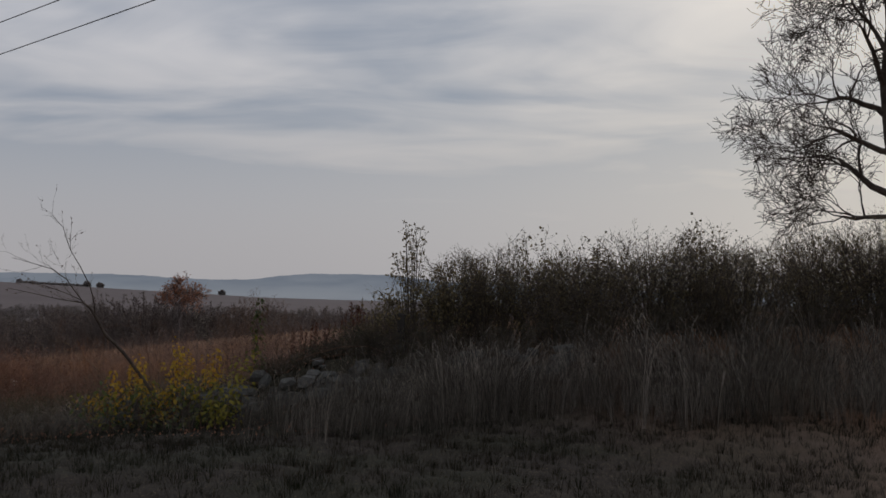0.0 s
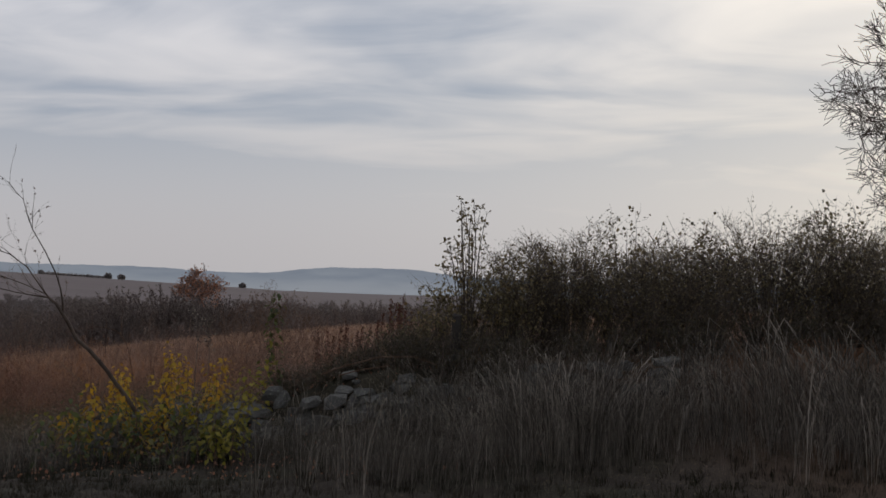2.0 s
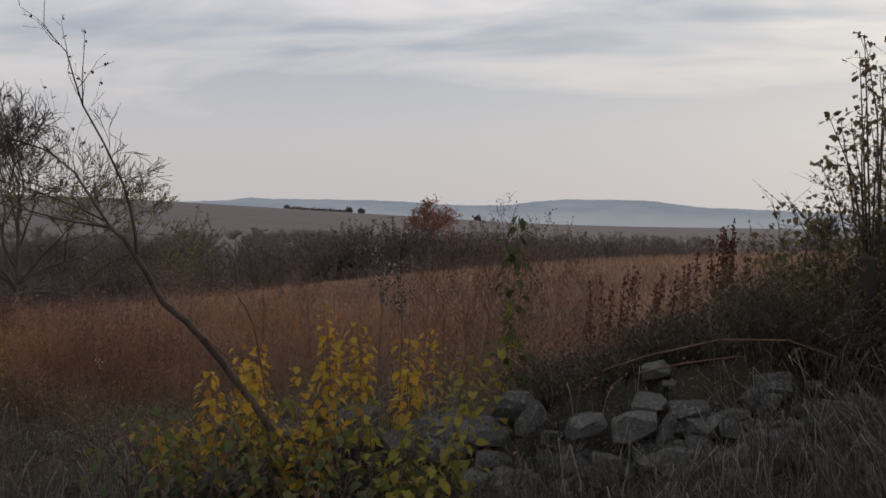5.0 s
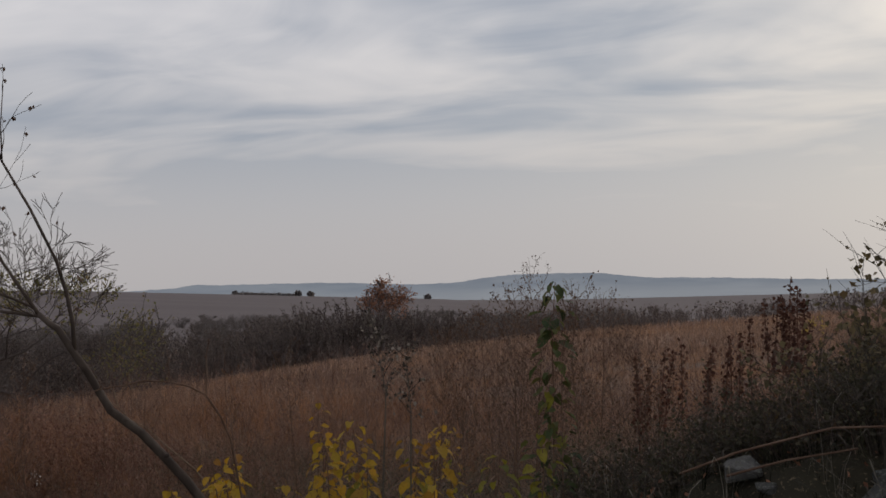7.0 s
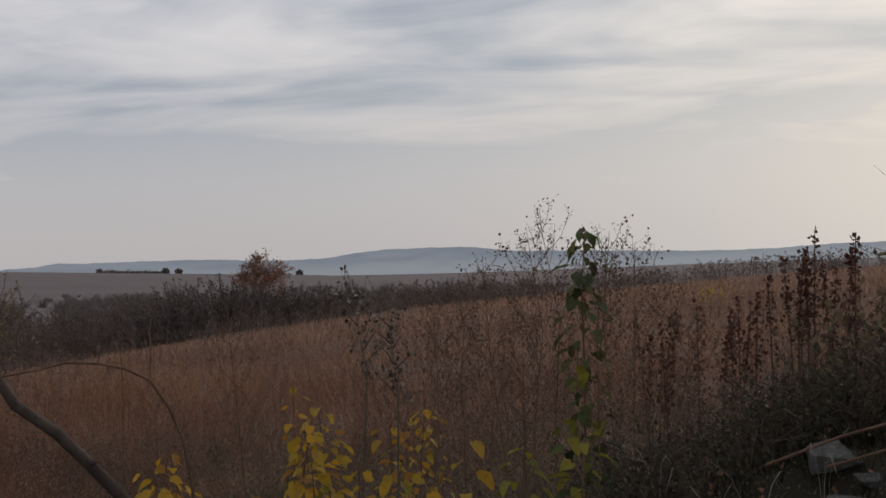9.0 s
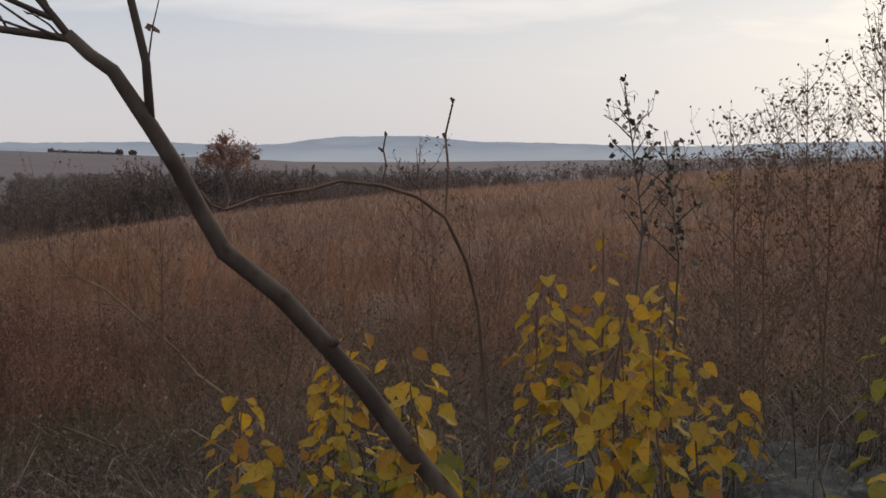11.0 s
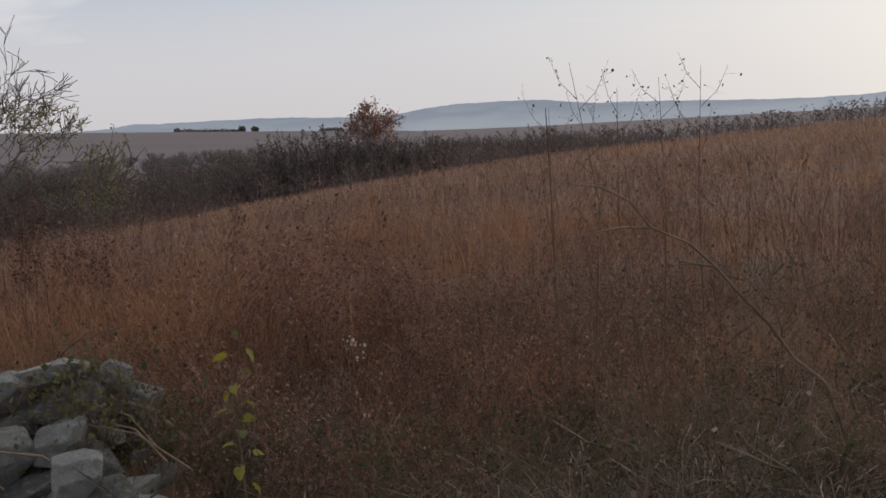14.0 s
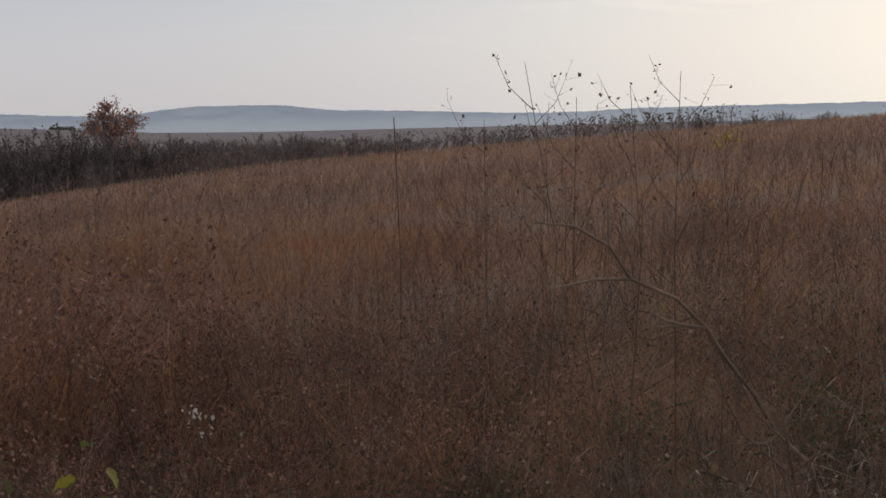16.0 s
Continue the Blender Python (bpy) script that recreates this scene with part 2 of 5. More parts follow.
BRIGHT_LEAF = leaf_material("small bright yellow leaves", ((0.50, 0.33, 0.06), (0.42, 0.31, 0.07), (0.55, 0.40, 0.08)), 0.4, False)
BRAMBLE = leaf_material("small dark bramble leaves", ((0.040, 0.037, 0.024), (0.065, 0.058, 0.034), (0.10, 0.08, 0.045)), 0.3, False)
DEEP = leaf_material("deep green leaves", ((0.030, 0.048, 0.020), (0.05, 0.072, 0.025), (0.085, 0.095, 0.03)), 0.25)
# distance haze is mixed into this twig colour
HAZE_TWIG = stalk_material("tree twigs in painted haze", (0.12, 0.10, 0.095), (0.19, 0.165, 0.155), (0.13, 0.105, 0.09), (0.20, 0.17, 0.14), 0.05, dark=0.85)
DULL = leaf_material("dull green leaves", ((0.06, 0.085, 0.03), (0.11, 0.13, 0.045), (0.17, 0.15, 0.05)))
HEDGE_LEAF = leaf_material("small dark hedge leaves", ((0.085, 0.073, 0.042), (0.16, 0.13, 0.07), (0.24, 0.18, 0.09)), 0.4, False)
GREEN_HERB = leaf_material("dull green herb leaves", ((0.06, 0.07, 0.03), (0.10, 0.10, 0.04), (0.13, 0.11, 0.05)), 0.35, False)
RUST_LEAF = leaf_material("rust-red leaves", ((0.30, 0.135, 0.085), (0.36, 0.18, 0.11), (0.24, 0.12, 0.08)), 0.4, False)
WILLOW_LEAF = leaf_material("thin yellow-green leaves", ((0.23, 0.205, 0.07), (0.19, 0.18, 0.07), (0.26, 0.19, 0.075)), 0.4, False)
SEED = leaf_material("dark dry seed pods", ((0.09, 0.054, 0.04), (0.14, 0.086, 0.06), (0.19, 0.12, 0.08)), 0.3, False)
FLUFF = leaf_material("pale seed fluff", ((0.55, 0.48, 0.42), (0.62, 0.56, 0.5), (0.48, 0.4, 0.33)), 0.4, False)
# the valley's haze is put into these two pale grey-browns
VALLEY_LEAF = stalk_material("bush tops with painted haze", (0.18, 0.162, 0.158), (0.27, 0.25, 0.242), (0.205, 0.168, 0.145), (0.29, 0.245, 0.215), 0.04, dark=0.8)
BUSH_TWIG = stalk_material("bare bush twigs greyed for haze", (0.18, 0.155, 0.155), (0.29, 0.255, 0.255), (0.205, 0.165, 0.145), (0.30, 0.25, 0.225), 0.05, dark=0.85)
STONE = stone_material("weathered limestone", (0.085, 0.082, 0.077), (0.21, 0.20, 0.187))
PALE_STONE = stone_material("pale lichened boulders", (0.24, 0.232, 0.212), (0.40, 0.385, 0.35), 0.35)
WIRE, wire_nodes = material("black cable")
surface(wire_nodes, (0.03, 0.03, 0.033), 0.6)
POST = bark_material("weathered stump", (0.035, 0.030, 0.026), (0.07, 0.06, 0.05), 20.0)

# ---- building blocks ----
rng = np.random.default_rng(7)


class Geo:
    """Triangles that gather into one mesh."""

    def __init__(self):
        self.v, self.f, self.n = [], [], 0

    def add(self, v, f):
        v, f = np.asarray(v, float), np.asarray(f, int)
        self.v.append(v)
        self.f.append(f + self.n)
        self.n += len(v)
        return self

    def arrays(self):
        return np.concatenate(self.v), np.concatenate(self.f)

    def mesh(self, name, mat, smooth=False):
        v, f = self.arrays()
        me = bpy.data.meshes.new(name)
        me.vertices.add(len(v))
        me.vertices.foreach_set("co", v.astype(np.float32).ravel())
        me.loops.add(len(f) * 3)
        me.loops.foreach_set("vertex_index", f.astype(np.int32).ravel())
        me.polygons.add(len(f))
        me.polygons.foreach_set("loop_start", np.arange(0, len(f) * 3, 3, dtype=np.int32))
        me.polygons.foreach_set("use_smooth", np.full(len(f), smooth, dtype=bool))
        me.update(calc_edges=True)
        me.materials.append(mat)
        return me

    def tube(self, pts, radii, sides=5):
        """A tapered limb along points."""
        pts = np.asarray(pts, float)
        radii = np.broadcast_to(np.asarray(radii, float), len(pts))
        run = np.gradient(pts, axis=0)
        run /= np.linalg.norm(run, axis=1)[:, None] + 1e-9
        side = np.cross(run, (0.31, 0.95, 0.08))
        side /= np.linalg.norm(side, axis=1)[:, None] + 1e-9
        up = np.cross(side, run)
        a = np.arange(sides) * 2 * np.pi / sides
        ring = pts[:, None] + radii[:, None, None] * (np.cos(a)[None, :, None] * side[:, None] + np.sin(a)[None, :, None] * up[:, None])
        k = len(pts)
        i = (np.arange(k - 1)[:, None] * sides + np.arange(sides)[None]).ravel()
        j = (np.arange(k - 1)[:, None] * sides + (np.arange(sides)[None] + 1) % sides).ravel()
        faces = np.concatenate([np.stack([i, j, j + sides], 1), np.stack([i, j + sides, i + sides], 1)])
        cap = [(0, b + 1, b) for b in range(1, sides - 1)] + [((k - 1) * sides, (k - 1) * sides + b, (k - 1) * sides + b + 1) for b in range(1, sides - 1)]
        return self.add(ring.reshape(-1, 3), np.concatenate([faces, np.array(cap)]) if cap else faces)


def thing(name, at, label, category, group="", kind=""):
    """A top-level empty at the thing's base."""
    ob = new(name)
    ob.location = at
    ob.empty_display_size = 0.1
    return tagged(ob, label, category, group, kind)


def part(name, geo, mat, parent, label="", smooth=False, kind=""):
    ob = new(name, geo.mesh(name, mat, smooth) if isinstance(geo, Geo) else geo)
    ob.parent = parent
    return tagged(ob, label, kind=kind)


def alone(name, geo, mat, label, category, kind="", smooth=False, group=""):
    return tagged(new(name, geo.mesh(name, mat, smooth)), label, category, group, kind)


def smooth_step(a, b, x):
    t = np.clip((np.asarray(x, float) - a) / (b - a), 0, 1)
    return t * t * (3 - 2 * t)


def ground_z(x, y):
    """The height of the ground: a track, a bank with rubble, a field that tilts down into a valley, far rises."""
    x, y = np.asarray(x, float), np.asarray(y, float)
    dx = x + 6
    reach = np.hypot(x + 4, y - 8)
    field = -0.05 - 0.013 * (y - 16) + 0.055 * np.clip(dx, -200, 60) - 0.0018 * np.minimum(dx, 0) ** 2 * (dx > -70) - 7.4 * (dx <= -70)
    field = field + 0.10 * np.sin(x * 0.21 + 1) * np.sin(y * 0.17) + 0.04 * np.sin(x * 1.3) * np.cos(y * 1.1)
    track = 0.48 + 0.012 * x + 0.03 * np.sin(y * 1.1 + x * 0.3)
    near = track + (field - track) * smooth_step(8.5, 13.0, y)
    bank = 1.0 * smooth_step(-2.6, 1.6, x) * np.exp(-((y - 15.6) / 2.1) ** 2)
    heap = 0.34 * np.exp(-((x + 0.9) / 1.3) ** 2 - ((y - 13.9) / 0.75) ** 2)
    row = 0.30 * np.exp(-((y - 14.2) / 0.55) ** 2) * smooth_step(-5.0, -3.6, x) * smooth_step(0.5, -1.0, x)
    pile = 0.60 * np.exp(-((x + 7.80) / 0.58) ** 2 - ((y - 15.95) / 0.52) ** 2)
    near = near + bank + heap + row + pile
    away = np.degrees(np.arctan2(x + 4, y - 8))
    valley = -4.5 + 0.03 * np.clip(away, -40, 40)
    far = near + (valley - near) * smooth_step(85, 150, reach)
    rise = (9.5 - 0.52 * np.clip(away + 33, 0, 60)) * smooth_step(-4, -14, away) + (-7.0) * smooth_step(-14, -4, away)
    far = far + (rise - valley) * smooth_step(180, 620, reach)
    return far - 12 * smooth_step(640, 1000, reach)


def make_ground():
    """One sheet of rings round the path, fine near it, out to the horizon."""
    radii = np.concatenate([np.arange(0.35, 20, 0.35), np.geomspace(20, 4800, 70)])
    turns = 220
    a = np.arange(turns) * 2 * np.pi / turns
    x = -4 + radii[:, None] * np.sin(a)[None]
    y = 11 + radii[:, None] * np.cos(a)[None]
    z = ground_z(x, y)
    z = z + 0.03 * np.sin(x * 7.1 + 2 * np.sin(y * 3)) * np.sin(y * 6.3 + x) * (radii[:, None] < 20)
    geo = Geo()
    i = (np.arange(len(radii) - 1)[:, None] * turns + np.arange(turns)[None]).ravel()
    j = (np.arange(len(radii) - 1)[:, None] * turns + (np.arange(turns)[None] + 1) % turns).ravel()
    faces = np.concatenate([np.stack([i, i + turns, j + turns], 1), np.stack([i, j + turns, j], 1)])
    hub = len(radii) * turns
    faces = np.concatenate([faces, np.stack([np.full(turns, hub), np.arange(turns), (np.arange(turns) + 1) % turns], 1)])
    geo.add(np.concatenate([np.stack([x, y, z], 2).reshape(-1, 3), [(-4, 11, float(ground_z(-4, 11)))]]), faces)
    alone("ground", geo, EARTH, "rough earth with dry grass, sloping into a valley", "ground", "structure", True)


def make_hills():
    """The long wooded ridge on the horizon."""
    geo = Geo()
    away = np.radians(np.linspace(-60, 60, 900))
    d = np.degrees(away)
    top = 30 - 18 * smooth_step(-3, 8, d) + 6 * smooth_step(9, 12.5, d)
    top += 19 * np.exp(-(np.abs(d + 8) / 4.0) ** 4) + 10.5 * np.exp(-(np.abs(d + 22) / 5.2) ** 4) + 4 * np.exp(-((d + 25.7) / 0.8) ** 2)
    top += 0.5 * np.sin(d * 3.1) + 0.35 * np.sin(d * 8.3 + 1)
    woods = np.array([noise.noise(Vector((q * 6.0, 0, 0))) + 0.7 * noise.noise(Vector((q * 19.0, 5, 0))) for q in d])
    top += np.maximum(woods, -0.1) * 1.5
    rows = []
    for share, reach in ((0.0, 2700), (0.35, 2800), (0.75, 2920), (1.0, 3000), (0.6, 3400)):
        rows.append(np.stack([-2 + reach * np.sin(away), 10 + reach * np.cos(away), -25 + (top * reach / 3000 + 25) * share], 1))
    v = np.concatenate(rows)
    k = len(d)
    i = (np.arange(4)[:, None] * k + np.arange(k - 1)[None]).ravel()
    geo.add(v, np.concatenate([np.stack([i, i + 1, i + 1 + k], 1), np.stack([i, i + 1 + k, i + k], 1)]))
    alone("backdrop", geo, HILLS, "long low wooded ridge, glowing, painted in haze blue", "hills", "structure", True)


make_ground()
make_hills()


# ---- dry growth of the field ----
def stamp(geo, protos, at, scale, lean=0.12, grow=1.0, drift=0.22):
    """Sets many small plants, each one of a few kinds, turned, leaned and sized, into one mesh."""
    kind = rng.integers(0, len(protos), len(at))
    for k, (v, f) in enumerate(protos):
        pick = np.nonzero(kind == k)[0]
        if not len(pick):
            continue
        c = len(pick)
        turn = rng.uniform(0, 2 * np.pi, c)
        s = scale[pick]
        x = v[None, :, 0] * np.cos(turn)[:, None] - v[None, :, 1] * np.sin(turn)[:, None]
        y = v[None, :, 0] * np.sin(turn)[:, None] + v[None, :, 1] * np.cos(turn)[:, None]
        z = np.repeat(v[None, :, 2], c, 0)
        px, py = at[pick, 0], at[pick, 1]
        lx = rng.normal(0, lean, c) + drift * np.sin(1.9 * px + 2.3 * py + 2 * np.sin(0.7 * py))
        ly = rng.normal(0, lean, c) + drift * np.cos(2.4 * px - 1.6 * py + 2 * np.sin(0.9 * px))
        bend = z * z * grow
        p = np.stack([(x + lx[:, None] * bend) * s[:, None], (y + ly[:, None] * bend) * s[:, None], z * s[:, None]], 2) + at[pick][:, None]
        geo.add(p.reshape(-1, 3), (f[None] + np.arange(c)[:, None, None] * len(v)).reshape(-1, 3))


def flake(geo, at, size, r):
    """A small bent leaf scrap or seed pod: two triangles."""
    d = r.normal(0, 1, 3)
    d /= np.linalg.norm(d)
    e = np.cross(d, r.normal(0, 1, 3))
    e *= 0.45 * size / (np.linalg.norm(e) + 1e-9)
    at = np.asarray(at)
    mid = at + d * size * 0.5
    geo.add([at, mid + e, at + d * size, mid - e + np.array((0, 0, -0.25 * size))], [(0, 1, 2), (0, 2, 3)])


def weed_proto(seed, height=1.0, twigs=9, flakes=16, thick=0.0035, spread=0.16, pod=0.016):
    r = np.random.default_rng(seed)
    geo = Geo()
    sway = r.normal(0, 0.05, 2)
    stem = [(0, 0, -0.05), (sway[0] * 0.4, sway[1] * 0.4, height * 0.5), (sway[0], sway[1], height)]
    geo.tube(stem, [thick, thick * 0.8, thick * 0.3], 3)
    for _ in range(twigs):
        h = r.uniform(0.3, 0.97) * height
        a, l = r.uniform(0, 6.28), spread * r.uniform(0.4, 1.1) * (1.25 - h / height)
        base = np.array((sway[0] * h, sway[1] * h, h))
        tip = base + np.array((np.cos(a) * l, np.sin(a) * l, l * r.uniform(0.1, 1.5)))
        w = np.array((-np.sin(a), np.cos(a), 0)) * thick * 0.55
        geo.add([base - w, base + w, tip], [(0, 1, 2)])
        for _ in range(max(1, flakes // max(twigs, 1))):
            flake(geo, base + (tip - base) * r.uniform(0.4, 1.05), pod * r.uniform(0.6, 1.4), r)
    return geo.arrays()


def plume_proto(seed, height=0.9, blades=9, width=0.004, spread=0.22, flecks=0):
    """A tuft of fine upright grass."""
    r = np.random.default_rng(seed)
    geo = Geo()
    for _ in range(blades):
        a, h = r.uniform(0, 6.28), height * r.uniform(0.55, 1.05)
        out = spread * r.uniform(0.1, 1.0)
        d = np.array((np.cos(a), np.sin(a), 0))
        w = np.array((-np.sin(a), np.cos(a), 0)) * width * r.uniform(0.7, 1.3)
        b = d * 0.03 * r.uniform(0, 1) + (0, 0, -0.04)
        m = b + d * out * 0.35 + (0, 0, h * 0.6)
        t = b + d * out + (0, 0, h * r.uniform(0.85, 1.0))
        geo.add([b - w, b + w, m + w * 0.9, m - w * 0.9, t], [(0, 1, 2), (0, 2, 3), (3, 2, 4)])
        for _ in range(flecks):
            flake(geo, m + (t - m) * r.uniform(0.1, 1.0), width * r.uniform(3.0, 7.5), r)
    return geo.arrays()


def arch_proto(seed, height=0.7, blades=7, width=0.0016, reach=0.45):
    """A tuft of fine grass whose blades rise, arch over and hang."""
    r = np.random.default_rng(seed)
    geo = Geo()
    for _ in range(blades):
        a, h, out = r.uniform(0, 6.28), height * r.uniform(0.5, 1.05), reach * r.uniform(0.2, 1.0)
        d = np.array((np.cos(a), np.sin(a), 0))
        w = np.array((-np.sin(a), np.cos(a), 0)) * width * r.uniform(0.7, 1.4)
        b = d * 0.04 * r.uniform(0, 1)
        run = [b + d * out * s + (0, 0, h * z) for s, z in ((0, -0.05), (0.12, 0.5), (0.36, 0.86), (0.68, 1.0))] + [b + d * out + (0, 0, h * r.uniform(0.72, 1.0))]
        v = [q + s * w * k for q, k in zip(run[:4], (1, 1, 0.9, 1.5)) for s in (-1, 1)] + [run[4]]
        geo.add(v, [(0, 1, 3), (0, 3, 2), (2, 3, 5), (2, 5, 4), (4, 5, 7), (4, 7, 6), (6, 7, 8)])
    return geo.arrays()


def scatter(count, x0, x1, y0, y1, keep):
    x, y = rng.uniform(x0, x1, count), rng.uniform(y0, y1, count)
    ok = keep(x, y) > rng.uniform(0, 1, count)
    x, y = x[ok], y[ok]
    return np.stack([x, y, ground_z(x, y) - 0.01], 1)


def patches(x, y, size, shift=0.0):
    return 0.5 + 0.25 * (np.sin(x / size + 1.7 * np.sin(y / size * 0.8 + shift)) + np.sin(y / size * 1.3 + shift + 1.3 * np.sin(x / size * 0.7)))


def field_edge(x, y):
    """1 inside the overgrown field, 0 on the track, the verge, the heaps and the bank."""
    wall = 13.8 + 1.6 * smooth_step(-5.8, -6.9, x) + 0.8 * smooth_step(-4.5, -3.7, x) - 0.6 * smooth_step(-2, 0, x)
    inside = smooth_step(-0.5, 0.5, y - wall)
    inside = inside * (1 - 0.92 * np.exp(-((x + 7.75) / 0.62) ** 4 - ((y - 15.75) / 0.6) ** 4))
    return inside * (1 - smooth_step(0.2, 1.5, x) * smooth_step(19.5, 17.5, y))


def twiggy_proto(seed, height=0.8, limbs=9, twigs=4, thick=0.0022, spread=0.3, pod=0.011):
    """A dead herb: a kinked stem, limbs that curve out and up, fine twigs and husks."""
    r = np.random.default_rng(seed)
    geo = Geo()
    h = np.array((-0.05, 0.3, 0.55, 0.8, 1.0)) * height
    kink = np.cumsum(r.normal(0, 0.05, (5, 2)), 0)
    kink[0] = 0
    stem = np.column_stack([kink, h])
    geo.tube(stem, thick * np.array((1.2, 1, 0.8, 0.6, 0.3)), 3)
    for k in range(limbs):
        t = 4 * (0.18 + 0.8 * (k + r.uniform(0, 1)) / limbs)
        i = min(int(t), 3)
        p = stem[i] + (stem[i + 1] - stem[i]) * (t - i)
        a, l = r.uniform(0, 6.28), spread * r.uniform(0.4, 1.2) * (1.2 - 0.2 * t)
        d = np.array((np.cos(a), np.sin(a), 0))
        q = p + d * l * 0.6 + (0, 0, l * r.uniform(0.0, 0.6))
        e = q + d * l * 0.4 + (0, 0, l * r.uniform(0.0, 1.0))
        w = np.array((-np.sin(a), np.cos(a), r.normal(0, 0.4))) * thick * 0.55
        geo.add([p - w, p + w, q + w * 0.8, q - w * 0.8, e], [(0, 1, 2), (0, 2, 3), (3, 2, 4)])
        for _ in range(twigs):
            b = p + (q - p) * r.uniform(0.3, 1) if r.uniform() < 0.5 else q + (e - q) * r.uniform(0, 1)
            tip = b + r.normal(0, 0.05, 3) + (0, 0, 0.04)
            geo.add([b - w * 0.5, b + w * 0.5, tip], [(0, 1, 2)])
            flake(geo, tip, pod * r.uniform(0.5, 1.4), r)
    return geo.arrays()


def make_field():
    herbs = [twiggy_proto(s, 0.75 + 0.1 * (s % 3), 9 + s % 4, 3) for s in range(12)]
    weeds = [weed_proto(s, 0.8 + 0.1 * (s % 3), 13, 22, 0.0026, 0.26, 0.014) for s in range(10)]
    plumes = [plume_proto(40 + s, 0.85, 7, 0.0018, 0.38 + 0.1 * (s % 4), 4) for s in range(7)] + [arch_proto(340 + s, 0.85, 7, 0.0016, 0.42 + 0.1 * (s % 3)) for s in range(7)]
    cover = [twiggy_proto(120 + s, 0.30, 8, 3, 0.0018, 0.30, 0.012) for s in range(8)]
    lean_weeds = [weed_proto(20 + s, 0.85, 11, 16, 0.0032, 0.42, 0.026) for s in range(8)]
    wide_plumes = [plume_proto(60 + s, 0.8, 6, 0.007, 0.75, 1) for s in range(6)]
    far_plumes = [plume_proto(80 + s, 0.9, 5, 0.024, 0.9) for s in range(5)]

    def low(x, y):
        """Growth is trodden down and sparse beside the stones and to the field's near corner."""
        dip = 1 - 0.58 * smooth_step(-6.7, -5.3, x) * smooth_step(19.5, 16.4, y) * smooth_step(-2.6, -3.8, x)
        clump = 0.55 + 0.6 * patches(x, y, 0.32, 2.0) * patches(x, y, 0.9, 0.5) * 2
        return dip * (0.70 + 0.30 * smooth_step(15, 18, y)) * np.minimum(clump, 1.35)

    def glow(x, y):
        """1 where the rust-orange grass stands."""
        left = smooth_step(-5.4, -7.4, x + 0.9 * np.sin(y * 0.9) - 0.10 * (y - 17)) * smooth_step(15.6, 17.2, y)
        return np.clip(left + 0.9 * smooth_step(0.50, 0.74, patches(x, y, 1.7, 1.0)) * smooth_step(16.5, 19.5, y - 0.3 * (x + 5)), 0, 1)

    def stand(name, protos, count, box, keep, sizes, mat, label, lean=0.28, drift=0.3, kind="dry weeds", short=True):
        geo = Geo()
        at = scatter(count, *box, keep)
        size = rng.uniform(*sizes, len(at)) * (low(at[:, 0], at[:, 1]) if short else 1.0)
        stamp(geo, protos, at, size, lean, drift=drift)
        alone(name, geo, mat, label, kind, "stuff")

    near = (-13, 3.5, 13.4, 24)
    stand("dry_herbs", herbs, 10500, near, lambda x, y: field_edge(x, y) * (0.25 + 0.75 * patches(x, y, 0.8)) * (1 - 0.55 * glow(x, y)), (0.4, 1.0), MAUVE, "dense mauve-brown dead herbs with twiggy heads")
    stand("dry_weeds", weeds, 5200, near, lambda x, y: field_edge(x, y) * smooth_step(0.25, 0.8, patches(x, y, 1.0, 4.0)), (0.4, 0.95), TAUPE, "grey-brown dry weed stalks with seed pods")
    stand("dark_weeds", herbs, 6400, (-13, 3, 13.5, 26), lambda x, y: field_edge(x, y) * smooth_step(0.35, 0.75, patches(x, y, 0.75, 5.0)), (0.35, 1.0), DARKWEED, "dark brown dead weeds in clumps through the field")
    stand("undergrowth", cover, 5800, (-12, 2.5, 13.3, 21), lambda x, y: field_edge(x, y + 0.5) * (0.35 + 0.65 * patches(x, y, 0.5, 3.0)), (0.5, 1.25), MATTED, "matted low grey-green dead undergrowth", 0.35, 0.3, "undergrowth", False)
    stand("rust_grass", plumes, 24000, (-18, 6, 15, 30), lambda x, y: field_edge(x, y) * glow(x, y) * (0.35 + 0.65 * patches(x, y, 0.6, 1.0)), (0.4, 0.98), RUST, "rust-orange dry tall grass of the field", 0.3, 0.4, "dry grass")

    leafy = [twiggy_proto(400 + s, 0.85, 13, 5, 0.0024, 0.20, 0.017) for s in range(9)]
    stand("red_weeds", leafy, 3000, (-10.5, -5.2, 15.4, 20.5), lambda x, y: field_edge(x, y) * smooth_step(-5.2, -6.4, x - 0.25 * (y - 16)) * (0.2 + 0.8 * patches(x, y, 0.7, 2.6)), (0.5, 1.05), REDWEED, "red-brown dead weeds thick with curled leaves", 0.2, 0.2)

    middle = Geo()
    at = scatter(15000, -34, 22, 21, 60, lambda x, y: field_edge(x, y) * smooth_step(62, 40, y))
    stamp(middle, lean_weeds, at, rng.uniform(0.35, 0.95, len(at)) * (0.6 + 0.7 * patches(at[:, 0], at[:, 1], 2.2) * patches(at[:, 0], at[:, 1], 0.8) * 1.6), 0.28)
    alone("mid_weeds", middle, TAUPE, "grey-brown weeds further out in the field", "dry weeds", "stuff")

    stand("mauve_weeds", herbs, 6500, (-26, 14, 23, 44), lambda x, y: smooth_step(0.35, 0.75, patches(x, y, 1.6, 2.2)), (0.4, 1.0), MAUVE, "mauve-brown weeds in drifts across the field", short=False)
    fine_weeds = [weed_proto(160 + s, 0.9, 11, 11, 0.004, 0.34, 0.016) for s in range(6)]
